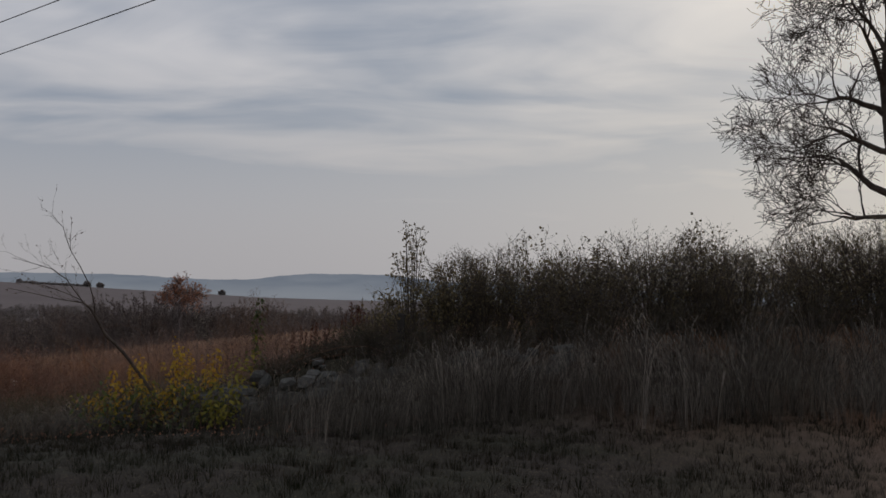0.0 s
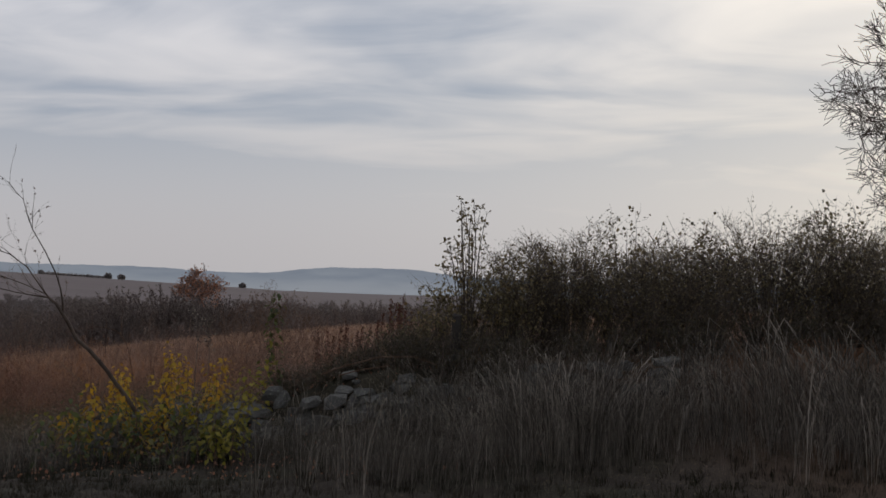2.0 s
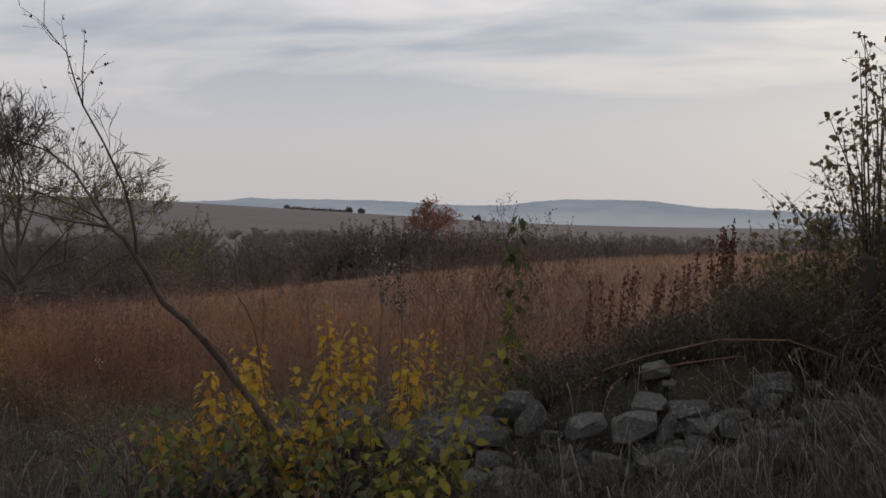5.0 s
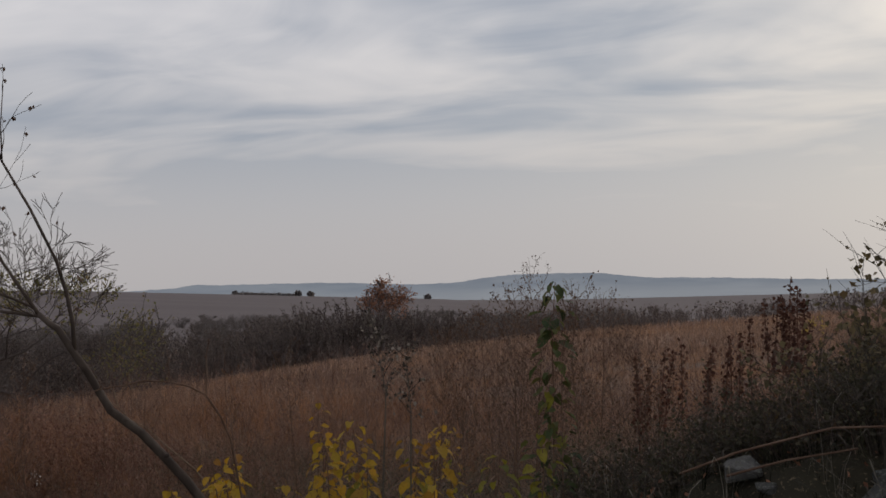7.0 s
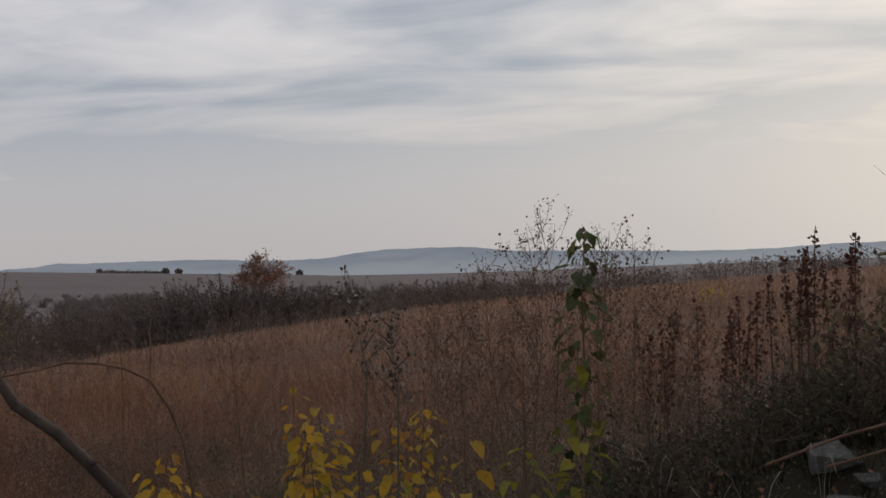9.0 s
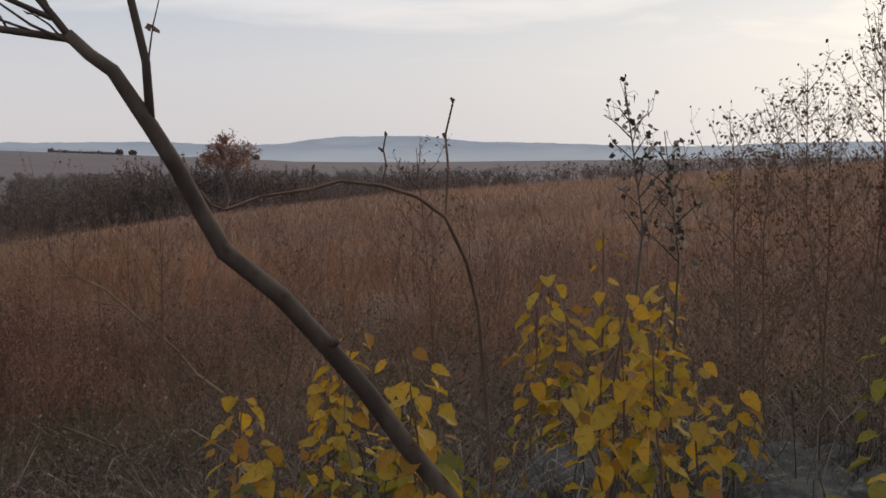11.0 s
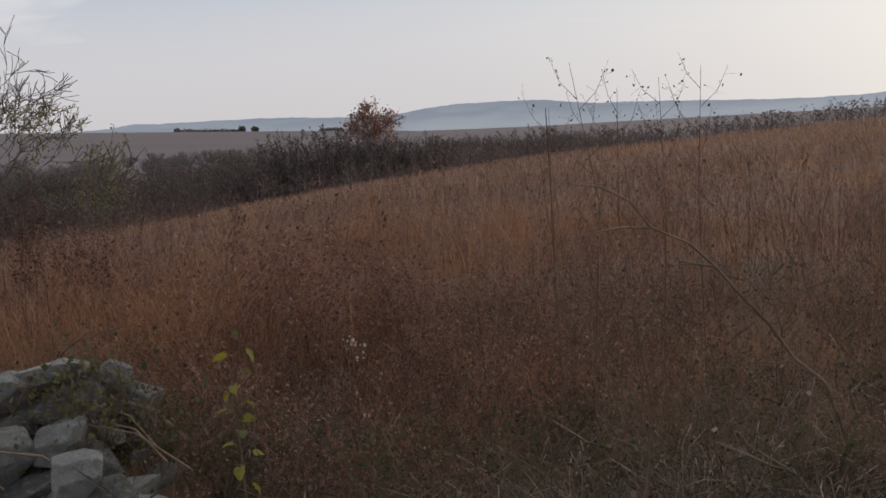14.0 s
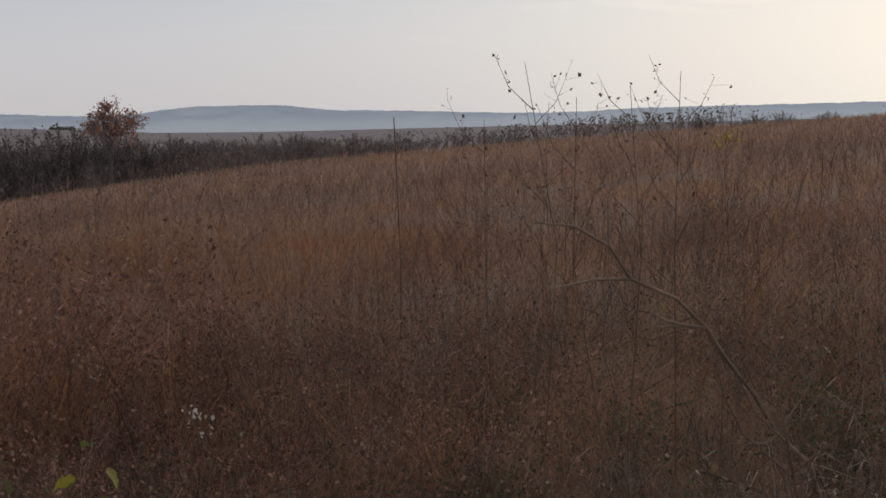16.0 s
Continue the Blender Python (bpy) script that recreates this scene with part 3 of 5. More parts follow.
    stand("dark_drifts", fine_weeds, 3600, (-24, 12, 23, 42), lambda x, y: smooth_step(0.45, 0.8, patches(x, y, 1.2, 6.5)), (0.5, 1.15), DARKWEED, "dark dead weeds in drifts across the field", short=False)

    back = Geo()
    at = scatter(27000, -45, 30, 25, 100, lambda x, y: smooth_step(25, 33, y) * smooth_step(106, 86, np.hypot(x + 4, y - 8) + 8 * patches(x, y, 6.0)))
    stamp(back, wide_plumes, at, rng.uniform(0.4, 0.9, len(at)) * (0.7 + 0.4 * patches(at[:, 0], at[:, 1], 4.0)), 0.22)
    alone("far_grass", back, HAZED_GRASS, "brown dry grass towards the valley, paled for haze", "dry grass", "stuff")

    right = Geo()
    at = scatter(16000, -55, 75, 45, 130, lambda x, y: smooth_step(116, 92, np.hypot(x + 4, y - 8) - 0.35 * np.maximum(x, 0) + 10 * patches(x, y, 7.0)))
    stamp(right, far_plumes, at, rng.uniform(0.4, 0.85, len(at)), 0.15)
    alone("hillside_grass", right, HAZED_GRASS, "dry grass on the far slope of the field", "dry grass", "stuff")

    mat = Geo()
    at = scatter(1300, -8.5, -3.6, 13.4, 16.4, lambda x, y: smooth_step(0.35, 0.7, patches(x, y, 0.55, 8.0)))
    stamp(mat, [plume_proto(260 + s, 0.34, 9, 0.0014, 0.62) for s in range(6)], at, rng.uniform(0.5, 1.2, len(at)), 0.5, drift=0.8)
    # bent grass laid over to one side by wind and rain in the field's near corner
    at = scatter(3400, -6.6, -1.8, 15.0, 19.2, lambda x, y: smooth_step(-6.6, -5.4, x + 0.4 * np.sin(2.1 * y)) * smooth_step(19.2, 16.6, y) * (0.25 + 0.75 * patches(x, y, 0.6, 5.0)))
    laid = [arch_proto(280 + s, 0.30, 8, 0.0012, 0.55) for s in range(6)]
    stamp(mat, laid, at, rng.uniform(0.5, 1.25, len(at)), 0.5, drift=0.9)
    alone("matted_straw", mat, SPECK, "pale straw flattened in tangled swaths", "straw", "stuff")

    # broken straws lying at every slant, and scraps of leaf and husk caught between them
    straws, scraps = Geo(), Geo()
    at = scatter(9000, -12, 2, 13.9, 21, lambda x, y: field_edge(x, y + 0.4) * (0.3 + 0.7 * patches(x, y, 0.8, 7.0)))
    for p in at:
        a, tilt, l = rng.uniform(0, 6.28), rng.uniform(0.2, 1.4), rng.uniform(0.08, 0.30)
        p = p + (0, 0, rng.uniform(0.0, 0.35))
        d = np.array((np.cos(a) * np.cos(tilt), np.sin(a) * np.cos(tilt), np.sin(tilt))) * l
        w = np.array((-np.sin(a), np.cos(a), 0)) * 0.0009
        straws.add([p - w, p + w, p + d * 0.55 + (0, 0, 0.03 * l), p + d], [(0, 1, 2), (0, 2, 3)])
    alone("loose_straws", straws, SPECK, "broken pale straws lying among the weeds", "straw", "stuff")
    at = scatter(14000, -12, 2, 14.2, 22, lambda x, y: field_edge(x, y) * (0.2 + 0.8 * patches(x, y, 0.6, 9.0)))
    for p in at:
        flake(scraps, p + (0, 0, rng.uniform(0.05, 0.62)), rng.uniform(0.008, 0.022), rng)
    alone("dry_scraps", scraps, SPECK, "pale scraps of husk and leaf caught in the weeds", "dry leaves", "stuff")

    tussock = Geo()
    at = scatter(1700, -10.0, -7.5, 16.8, 19.4, lambda x, y: np.exp(-((x + 8.6) / 0.75) ** 2 - ((y - 18.0) / 0.8) ** 2))
    stamp(tussock, [arch_proto(300 + s, 1.0, 9, 0.0008, 0.45) for s in range(6)], at, rng.uniform(0.55, 1.1, len(at)), 0.25, drift=0.3)
    stamp(tussock, [plume_proto(310 + s, 0.9, 7, 0.0012, 0.4, 5) for s in range(5)], at[::2], rng.uniform(0.6, 1.15, len(at[::2])), 0.25, drift=0.3)
    alone("tall_rust_grass", tussock, RUST, "tall arching orange-brown grass beside the rocks", "dry grass", "stuff")

    # taller weeds in ragged clumps where the field falls away
    ragged = [weed_proto(440 + s, 1.1, 12, 14, 0.006, 0.42, 0.035) for s in range(6)]
    stand("ragged_weeds", ragged, 5200, (-60, -8, 30, 90), lambda x, y: smooth_step(0.52, 0.8, patches(x, y, 3.1, 1.4)) * (0.3 + 0.7 * patches(x, y, 0.9, 3.3)), (0.4, 1.35), MAUVE, "ragged clumps of tall brown weeds where the field falls away", short=False)
    stand("dark_scrub", ragged, 2600, (-70, -10, 45, 98), lambda x, y: smooth_step(0.55, 0.85, patches(x, y, 4.3, 5.1)), (0.6, 1.9), THICKET, "low brown scrub in clumps along the field's edge", short=False, kind="scrub")

    edge = Geo()
    at = scatter(9000, -75, 20, 60, 125, lambda x, y: np.exp(-((np.hypot(x + 4, y - 8) - 98 + 6 * patches(x, y, 5.0)) / 9) ** 2))
    stamp(edge, [weed_proto(140 + s, 1.3, 9, 12, 0.014, 0.5, 0.10) for s in range(5)], at, rng.uniform(0.6, 1.5, len(at)), 0.15)
    alone("edge_scrub", edge, THICKET, "grey scrub along the field's far edge", "scrub", "stuff")


make_field()

# ---- plants and stones ----
def branch(geo, p, d, length, r, depth, rnd, sides=5, fan=4, up=0.25, wander=0.16, tips=None, thin=0.004):
    """A limb that wanders, tapers and forks."""
    p, d = np.array(p, float), np.array(d, float)
    d /= np.linalg.norm(d)
    steps = 5 if depth > 1 else 3
    pts, dirs = [p], [d]
    for _ in range(steps):
        d = d + rnd.normal(0, wander, 3) + np.array((0, 0, up * 0.18))
        d /= np.linalg.norm(d)
        p = p + d * length / steps
        pts.append(p)
        dirs.append(d)
    end = max(thin, r * 0.45)
    geo.tube(pts, np.linspace(r, end, len(pts)), sides if depth > 0 else 3)
    if tips is not None and depth <= 1:
        tips.extend(pts[1:])
    if depth == 0:
        return
    for k in range(fan):
        i = 1 + int((steps - 0.01) * (0.25 + 0.75 * (k + rnd.uniform(0, 1)) / fan)) if k else steps
        i = min(i, steps)
        q = rnd.normal(0, 1, 3)
        q -= dirs[i] * (q @ dirs[i])
        q /= np.linalg.norm(q) + 1e-9
        tilt = radians(rnd.uniform(22, 58))
        e = dirs[i] * math.cos(tilt) + q * math.sin(tilt) + np.array((0, 0, up))
        branch(geo, pts[i], e, length * rnd.uniform(0.5, 0.78), max(thin, r * (1 - 0.55 * i / steps) * 0.62), depth - 1, rnd,
               max(3, sides - 1), fan, up, wander, tips, thin)


def leaf_mesh(seed, mat, long=0.09, wide=0.07):
    """A heart-shaped leaf with a stalk, folded along its rib and drooping."""
    r = np.random.default_rng(seed)
    geo = Geo()
    n = 7
    s = np.linspace(0, 1, n)
    half = wide * 0.5 * np.array([0.42, 0.90, 1.0, 0.95, 0.76, 0.42, 0.0]) * r.uniform(0.92, 1.08, n)
    back = np.array([-0.10, -0.05, 0, 0, 0, 0, 0]) * long
    droop = -long * (0.15 + 0.35 * r.uniform()) * s ** 2
    fold = r.uniform(0.15, 0.5)
    rib = np.stack([s * long, np.zeros(n), droop], 1)
    left = np.stack([s * long + back, half, droop + half * fold + r.normal(0, 0.003, n)], 1)
    right = np.stack([s * long + back, -half, droop + half * fold + r.normal(0, 0.003, n)], 1)
    f = []
    for i in range(n - 1):
        f += [(i, i + 1, n + i + 1), (i, n + i + 1, n + i), (i, 2 * n + i + 1, i + 1), (i, 2 * n + i, 2 * n + i + 1)]
    geo.add(np.concatenate([rib, left, right]), f)
    geo.tube([(-0.03, 0, 0.012), (-0.012, 0, 0.004), (0.004, 0, 0)], 0.0009, 3)
    return geo.mesh("leaf", mat, True)


TAN_LEAVES = [leaf_mesh(30 + s, TAN, 0.070, 0.052) for s in range(5)]
YELLOW_LEAVES = [leaf_mesh(s, YELLOW, 0.070, 0.054) for s in range(6)]
OLIVE_LEAVES = [leaf_mesh(10 + s, OLIVE, 0.076, 0.056) for s in range(6)]
DEEP_LEAVES = [leaf_mesh(50 + s, DEEP, 0.085, 0.06) for s in range(5)]
DULL_LEAVES = [leaf_mesh(20 + s, DULL, 0.085, 0.058) for s in range(6)]


def leaf_at(parent, mesh, at, turn, drop, roll, size):
    ob = new("leaf", mesh)
    ob.parent = parent
    ob.matrix_local = pose(*at, math.degrees(roll), math.degrees(drop), math.degrees(turn)) @ Matrix.Scale(size, 4)
    return ob


def leafy_shoot(x, y, top, leaves, kinds, seed, label, lean=(0.0, 0.0), low=0.25, sizes=(0.75, 1.2), name="sapling_shoot", reach=0.03, group="leafy shoots by the stones"):
    """An upright sucker with heart-shaped leaves all the way up."""
    r = np.random.default_rng(seed)
    z = float(ground_z(x, y)) - 0.02
    tall = max(0.25, top - z)
    ob = thing(name, (x, y, z), label, "sapling", group)
    t = np.linspace(0, 1, 6)
    wob = r.normal(0, 0.012, (6, 2)) * t[:, None]
    line = np.stack([lean[0] * t ** 1.5 + wob[:, 0], lean[1] * t ** 1.5 + wob[:, 1], t * tall], 1)
    part("stem", Geo().tube(line, np.linspace(0.0055, 0.002, 6), 5), CANE, ob)
    for k in range(leaves):
        h = low + (1 - low) * (k + r.uniform(0, 0.9)) / leaves
        i = min(int(h * 5), 4)
        at = line[i] + (line[i + 1] - line[i]) * (h * 5 - i)
        turn = k * 2.4 + r.uniform(-0.6, 0.6)
        out = reach * r.uniform(0.5, 1.8) * (1.3 - 0.6 * h)
        at = at + np.array((math.cos(turn), math.sin(turn), 0.1)) * out
        meshes = kinds[0] if r.uniform() < 0.35 + 0.75 * h else kinds[-1]
        leaf_at(ob, meshes[r.integers(0, len(meshes))], at, turn, r.uniform(-0.05, 0.85), r.normal(0, 0.4), r.uniform(*sizes) * (1.1 - 0.35 * max(0, h - 0.7)))
    return ob


def make_shoots():
    r = np.random.default_rng(3)
    yellow, green = (YELLOW_LEAVES, YELLOW_LEAVES, OLIVE_LEAVES), (OLIVE_LEAVES, DULL_LEAVES)
    said = "upright sapling shoot with yellow heart-shaped autumn leaves"
    tall = ((-4.00, 14.47, 1.06), (-3.95, 14.40, 0.92), (-3.57, 13.75, 1.04), (-3.50, 13.82, 1.00), (-3.80, 14.0, 0.94), (-3.30, 14.50, 1.12), (-3.20, 14.60, 1.22),
            (-3.12, 14.52, 1.08), (-2.98, 14.75, 1.10), (-2.88, 14.93, 1.16), (-2.80, 14.95, 1.12), (-2.92, 14.62, 0.98), (-2.70, 14.1, 0.92), (-4.3, 14.3, 0.86),
            (-3.05, 13.55, 1.25), (-2.95, 13.50, 1.20), (-3.12, 13.62, 1.28), (-2.88, 13.64, 1.10), (-3.00, 13.42, 1.05), (-3.52, 13.60, 1.15))
    for k, (x, y, top) in enumerate(tall):
        leafy_shoot(x, y, top + 0.03, 32, yellow, 100 + k, said, (r.normal(0, 0.07), r.normal(0, 0.06)), 0.3, (0.45, 1.0), reach=0.05)
    leafy_shoot(-2.48, 13.27, 1.31, 11, (YELLOW_LEAVES, YELLOW_LEAVES), 160, "slender shoot with a few broad yellow leaves", (0.02, 0.0), 0.45, (0.7, 1.05), reach=0.05)
    leafy_shoot(-3.12, 13.63, 1.44, 7, (YELLOW_LEAVES, TAN_LEAVES), 161, "slender shoot with a few broad yellow leaves", (0.0, 0.02), 0.8, (0.35, 0.6), reach=0.03)
    for k in range(26):      # low ones between and behind
        x, y = r.uniform(-4.7, -2.9), r.uniform(13.4, 14.6)
        leafy_shoot(x, y, r.uniform(0.42, 0.80), 20, (YELLOW_LEAVES if k % 3 else OLIVE_LEAVES, TAN_LEAVES), 200 + k, "low sapling shoot with yellow and brown-spotted leaves", (r.normal(0, 0.12), r.normal(0, 0.1)), 0.15, (0.55, 1.1), reach=0.08)
    for k, (x, y, top) in enumerate(((-2.36, 13.9, 1.14), (-2.10, 13.05, 1.12), (-2.20, 12.95, 1.00), (-2.33, 13.05, 0.90), (-2.05, 12.85, 0.86), (-2.45, 12.9, 0.84),
                                     (-2.14, 12.75, 0.76), (-2.30, 12.7, 0.62), (-2.55, 13.0, 0.95), (-2.09, 13.85, 1.21))):
        leafy_shoot(x, y, top, 26, (OLIVE_LEAVES, OLIVE_LEAVES), 300 + k, "sapling shoot with broad yellow-green leaves", (r.normal(0, 0.08), r.normal(0, 0.06)), 0.15, (0.5, 0.95), reach=0.06)
    for k in range(20):      # the skirt in front, its shade put into duller, darker leaf colours
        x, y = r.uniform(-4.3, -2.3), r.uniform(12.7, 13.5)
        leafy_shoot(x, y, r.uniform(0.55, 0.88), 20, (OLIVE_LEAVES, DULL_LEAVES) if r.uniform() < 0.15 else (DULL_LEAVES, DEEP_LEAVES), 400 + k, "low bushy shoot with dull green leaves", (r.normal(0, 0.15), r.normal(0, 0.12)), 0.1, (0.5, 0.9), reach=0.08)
    for k, (x, y, top) in enumerate(((-6.88, 15.56, 0.84), (-7.0, 14.6, 0.34), (-7.15, 14.75, 0.4), (-6.9, 14.85, 0.3), (-7.3, 14.9, 0.42), (-6.75, 14.4, 0.3), (-7.2, 14.4, 0.36), (-6.6, 14.7, 0.26), (-7.05, 14.95, 0.36), (-6.85, 15.1, 0.3), (-7.4, 14.6, 0.4))):
        leafy_shoot(x, y, top, 15 if k == 0 else 16, (OLIVE_LEAVES, OLIVE_LEAVES) if k == 0 else (DULL_LEAVES, DULL_LEAVES), 500 + k, "small green sprig beside the rocks", (0.02, 0.0), 0.45 if k == 0 else 0.1, (0.4, 0.65), "green_sprig", group="green sprigs")


def make_nettles():
    r = np.random.default_rng(19)
    for k in range(30):
        x, y = r.uniform(-7.5, -6.75), r.uniform(14.75, 15.5)
        leafy_shoot(x, y, float(ground_z(x, y)) + r.uniform(0.24, 0.44), 22, (DEEP_LEAVES if k % 3 else DULL_LEAVES, DEEP_LEAVES), 560 + k, "low leafy green plant at the foot of the rocks", (r.normal(0, 0.1), r.normal(0, 0.1)), 0.15, (0.45, 0.8), "green_sprig", 0.06, "green sprigs")


def make_green_stalk():
    """The tallest shoot, twined with leaves to its tip."""
    ob = leafy_shoot(-2.08, 14.17, 1.97, 84, (DULL_LEAVES, DEEP_LEAVES), 71, "tall stalk wrapped in broad dark green leaves", (0.03, 0.02), 0.15, (0.4, 0.85), "leafy_stalk", 0.06, "")
    tip = 1.97 - ob.location.z
    for k in range(6):
        leaf_at(ob, DEEP_LEAVES[k % 5], (0.03 + 0.02 * math.cos(2.4 * k), 0.02 + 0.02 * math.sin(2.4 * k), tip - 0.30 + 0.055 * k), 2.4 * k, 0.3 + 0.1 * k, 0.3, 1.2 - 0.09 * k)
    for k in range(7):
        r = np.random.default_rng(900 + k)
        leaf_at(ob, OLIVE_LEAVES[k % 5], (r.normal(0, 0.05), r.normal(-0.06, 0.04), r.uniform(0.3, 0.8)), r.uniform(0, 6.3), r.uniform(0.3, 1.2), 0.2, r.uniform(0.9, 1.3))


def make_leaning_sapling():
    """A bare young tree that leans out over the stones."""
    r = np.random.default_rng(5)
    base = np.array((-3.19, 13.62, float(ground_z(-3.19, 13.62)) - 0.03))
    ob = thing("leaning_sapling", base, "bare leaning sapling with smooth grey-brown bark", "tree")
    fork = np.array((-4.04, 13.10, 1.705))
    line = [base, (-3.38, 13.56, 0.63), (-3.49, 13.50, 0.83), (-3.66, 13.40, 1.10), (-3.83, 13.29, 1.335), (-3.93, 13.21, 1.44), (-3.97, 13.18, 1.53), fork, (-4.11, 13.08, 1.81), (-4.19, 13.05, 1.885)]
    fine = []
    for a, b in zip(line[:-1], line[1:]):
        fine += [np.array(a) + (np.array(b) - np.array(a)) * t + r.normal(0, 0.0025, 3) for t in (0, 0.5)]
    fine.append(np.array(line[-1]))
    part("trunk", Geo().tube(np.array(fine) - base, np.interp(np.linspace(0, 1, len(fine)), [0, 0.35, 0.8, 1], [0.026, 0.0215, 0.0165, 0.012]), 10), BARK, ob, smooth=True)
    for k in range(9):      # buds and knots along the trunk
        q = fine[3 + k] - base
        part("knot", Geo().tube([q, q + np.array((r.normal(0, 0.012), -0.018, 0.012))], [0.017, 0.008], 6), BARK, ob, smooth=True)

    def limb(pts, r0, r1, twigs, depth=1, spread=0.3):
        geo = Geo()
        pts = np.array(pts) - base
        geo.tube(pts, np.linspace(r0, r1, len(pts)), 6)
        tips = []
        for k in range(twigs):
            i = 1 + k * (len(pts) - 1) // twigs
            i = min(i, len(pts) - 1)
            d = pts[i] - pts[i - 1]
            d = d / np.linalg.norm(d) + r.normal(0, 0.45, 3) * (1, 0.6, 0.7) + (0, 0, 0.25)
            branch(geo, pts[i - 1] + (pts[i] - pts[i - 1]) * r.uniform(0.2, 1), d, spread * r.uniform(0.6, 1.3), 0.003, depth, r, 4, 2, 0.2, 0.14, tips, 0.0012)
        ob_limb = part("branch", geo, BARK, ob, smooth=True)
        for q in tips[1::6]:
            pod = Geo()
            flake(pod, q, 0.022, r)
            flake(pod, q, 0.018, r)
            part("dry_leaf", pod, SEED, ob_limb, "curled dry leaf")

    limb([fork + (-0.005, 0, 0.01), (-4.05, 13.10, 1.83), (-4.08, 13.10, 1.97), (-4.13, 13.10, 2.12), (-4.26, 13.10, 2.36), (-4.40, 13.10, 2.58)], 0.0105, 0.0055, 2, 1, 0.2)
    limb([(-4.40, 13.10, 2.58), (-4.46, 13.10, 2.74), (-4.51, 13.10, 2.89), (-4.60, 13.10, 2.98), (-4.68, 13.1, 3.06)], 0.0055, 0.002, 6, 1, 0.22)
    limb([(-4.40, 13.10, 2.58), (-4.405, 13.10, 2.75), (-4.39, 13.10, 2.93)], 0.004, 0.0018, 3, 1, 0.14)
    tip = np.array(line[-1])
    limb([tip, (-4.30, 13.06, 2.02), (-4.44, 13.08, 2.19), (-4.64, 13.1, 2.32), (-4.88, 13.1, 2.39), (-5.2, 13.1, 2.47)], 0.009, 0.003, 9, 2, 0.28)
    limb([tip - (0, 0, 0.01), (-4.36, 13.02, 1.90), (-4.52, 13.05, 1.92), (-4.88, 13.1, 1.99), (-5.25, 13.12, 2.06)], 0.008, 0.003, 7, 1, 0.26)
    limb([tip + (-0.03, 0, 0.03), (-4.40, 13.0, 2.00), (-4.66, 12.98, 2.09), (-4.95, 12.98, 2.15)], 0.006, 0.003, 5, 1, 0.24)
    limb([(-4.14, 13.07, 1.845), (-4.25, 13.02, 1.90), (-4.33, 13.0, 1.96)], 0.004, 0.002, 1, 0, 0.12)


def make_cane():
    r = np.random.default_rng(8)
    base = np.array((-3.34, 13.48, float(ground_z(-3.34, 13.48)) - 0.02))
    ob = thing("arched_cane", base, "thin brown cane arching over with upright side shoots", "cane")
    arch = np.array([base, (-3.36, 13.43, 0.75), (-3.38, 13.40, 0.96), (-3.40, 13.31, 1.30), (-3.42, 13.25, 1.41), (-3.46, 13.19, 1.51), (-3.51, 13.12, 1.555), (-3.57, 13.05, 1.58), (-3.64, 12.97, 1.592),
                     (-3.68, 12.90, 1.58), (-3.75, 12.80, 1.57), (-3.80, 12.75, 1.55), (-3.815, 12.72, 1.56), (-3.825, 12.70, 1.585)]) - base
    part("cane", Geo().tube(arch, np.linspace(0.0055, 0.002, len(arch)), 7), CANE, ob, smooth=True)
    for at, tall, w in ((5, 0.24, 0.0032), (7, 0.10, 0.0024), (9, 0.04, 0.002), (10, 0.03, 0.0018), (3, 0.05, 0.002)):
        p = arch[at]
        pts = [p, p + (0.008, 0, tall * 0.4), p + (0.002, 0.003, tall * 0.7), p + (0.02 * tall / 0.24, 0.0, tall)]
        part("side_shoot", Geo().tube(pts, np.linspace(w, w * 0.6, 4), 5), CANE, ob)
        for q in pts[1:]:
            part("bud", Geo().tube([q - np.array((0, 0, 0.003)), q + np.array((r.normal(0, 0.004), -0.003, 0.004))], [w * 1.6, w * 0.7], 5), CANE, ob)


STONES, PALE_STONES = [], []


def stone_meshes():
    """Split limestone: a block cut off by a few random planes, its edges worn."""
    for k in range(12):
        r = np.random.default_rng(600 + k)
        bm = bmesh.new()
        bmesh.ops.create_cube(bm, size=1.0)
        for v in bm.verts:
            v.co += Vector(r.normal(0, 0.07, 3))
        for _ in range(9):
            d = Vector(r.normal(0, 1, 3)).normalized()
            cut = bmesh.ops.bisect_plane(bm, geom=bm.verts[:] + bm.edges[:] + bm.faces[:], plane_co=d * r.uniform(0.36, 0.56), plane_no=d, clear_outer=True)
            rim = [e for e in cut["geom_cut"] if isinstance(e, bmesh.types.BMEdge)]
            if rim:
                bmesh.ops.contextual_create(bm, geom=rim)
        bmesh.ops.bevel(bm, geom=bm.edges[:], offset=0.022, segments=1, affect="EDGES")
        bmesh.ops.triangulate(bm, faces=bm.faces)
        for span in (0.3, 0.17):
            bmesh.ops.subdivide_edges(bm, edges=[e for e in bm.edges if e.calc_length() > span], cuts=1)
            bmesh.ops.triangulate(bm, faces=bm.faces)
        for v in bm.verts:
            v.co += Vector((noise.noise(v.co * 4 + Vector((k, 0, 0))), noise.noise(v.co * 4 + Vector((0, k, 3))), noise.noise(v.co * 4 + Vector((5, 0, k))))) * 0.014
            v.co *= 1 + 0.022 * noise.noise(v.co * 11 + Vector((k, k, 0)))
        me = bpy.data.meshes.new("stone")
        bm.to_mesh(me)
        bm.free()
        me.materials.append(STONE)
        STONES.append(me)
        pale = me.copy()
        pale.materials[0] = PALE_STONE
        PALE_STONES.append(pale)


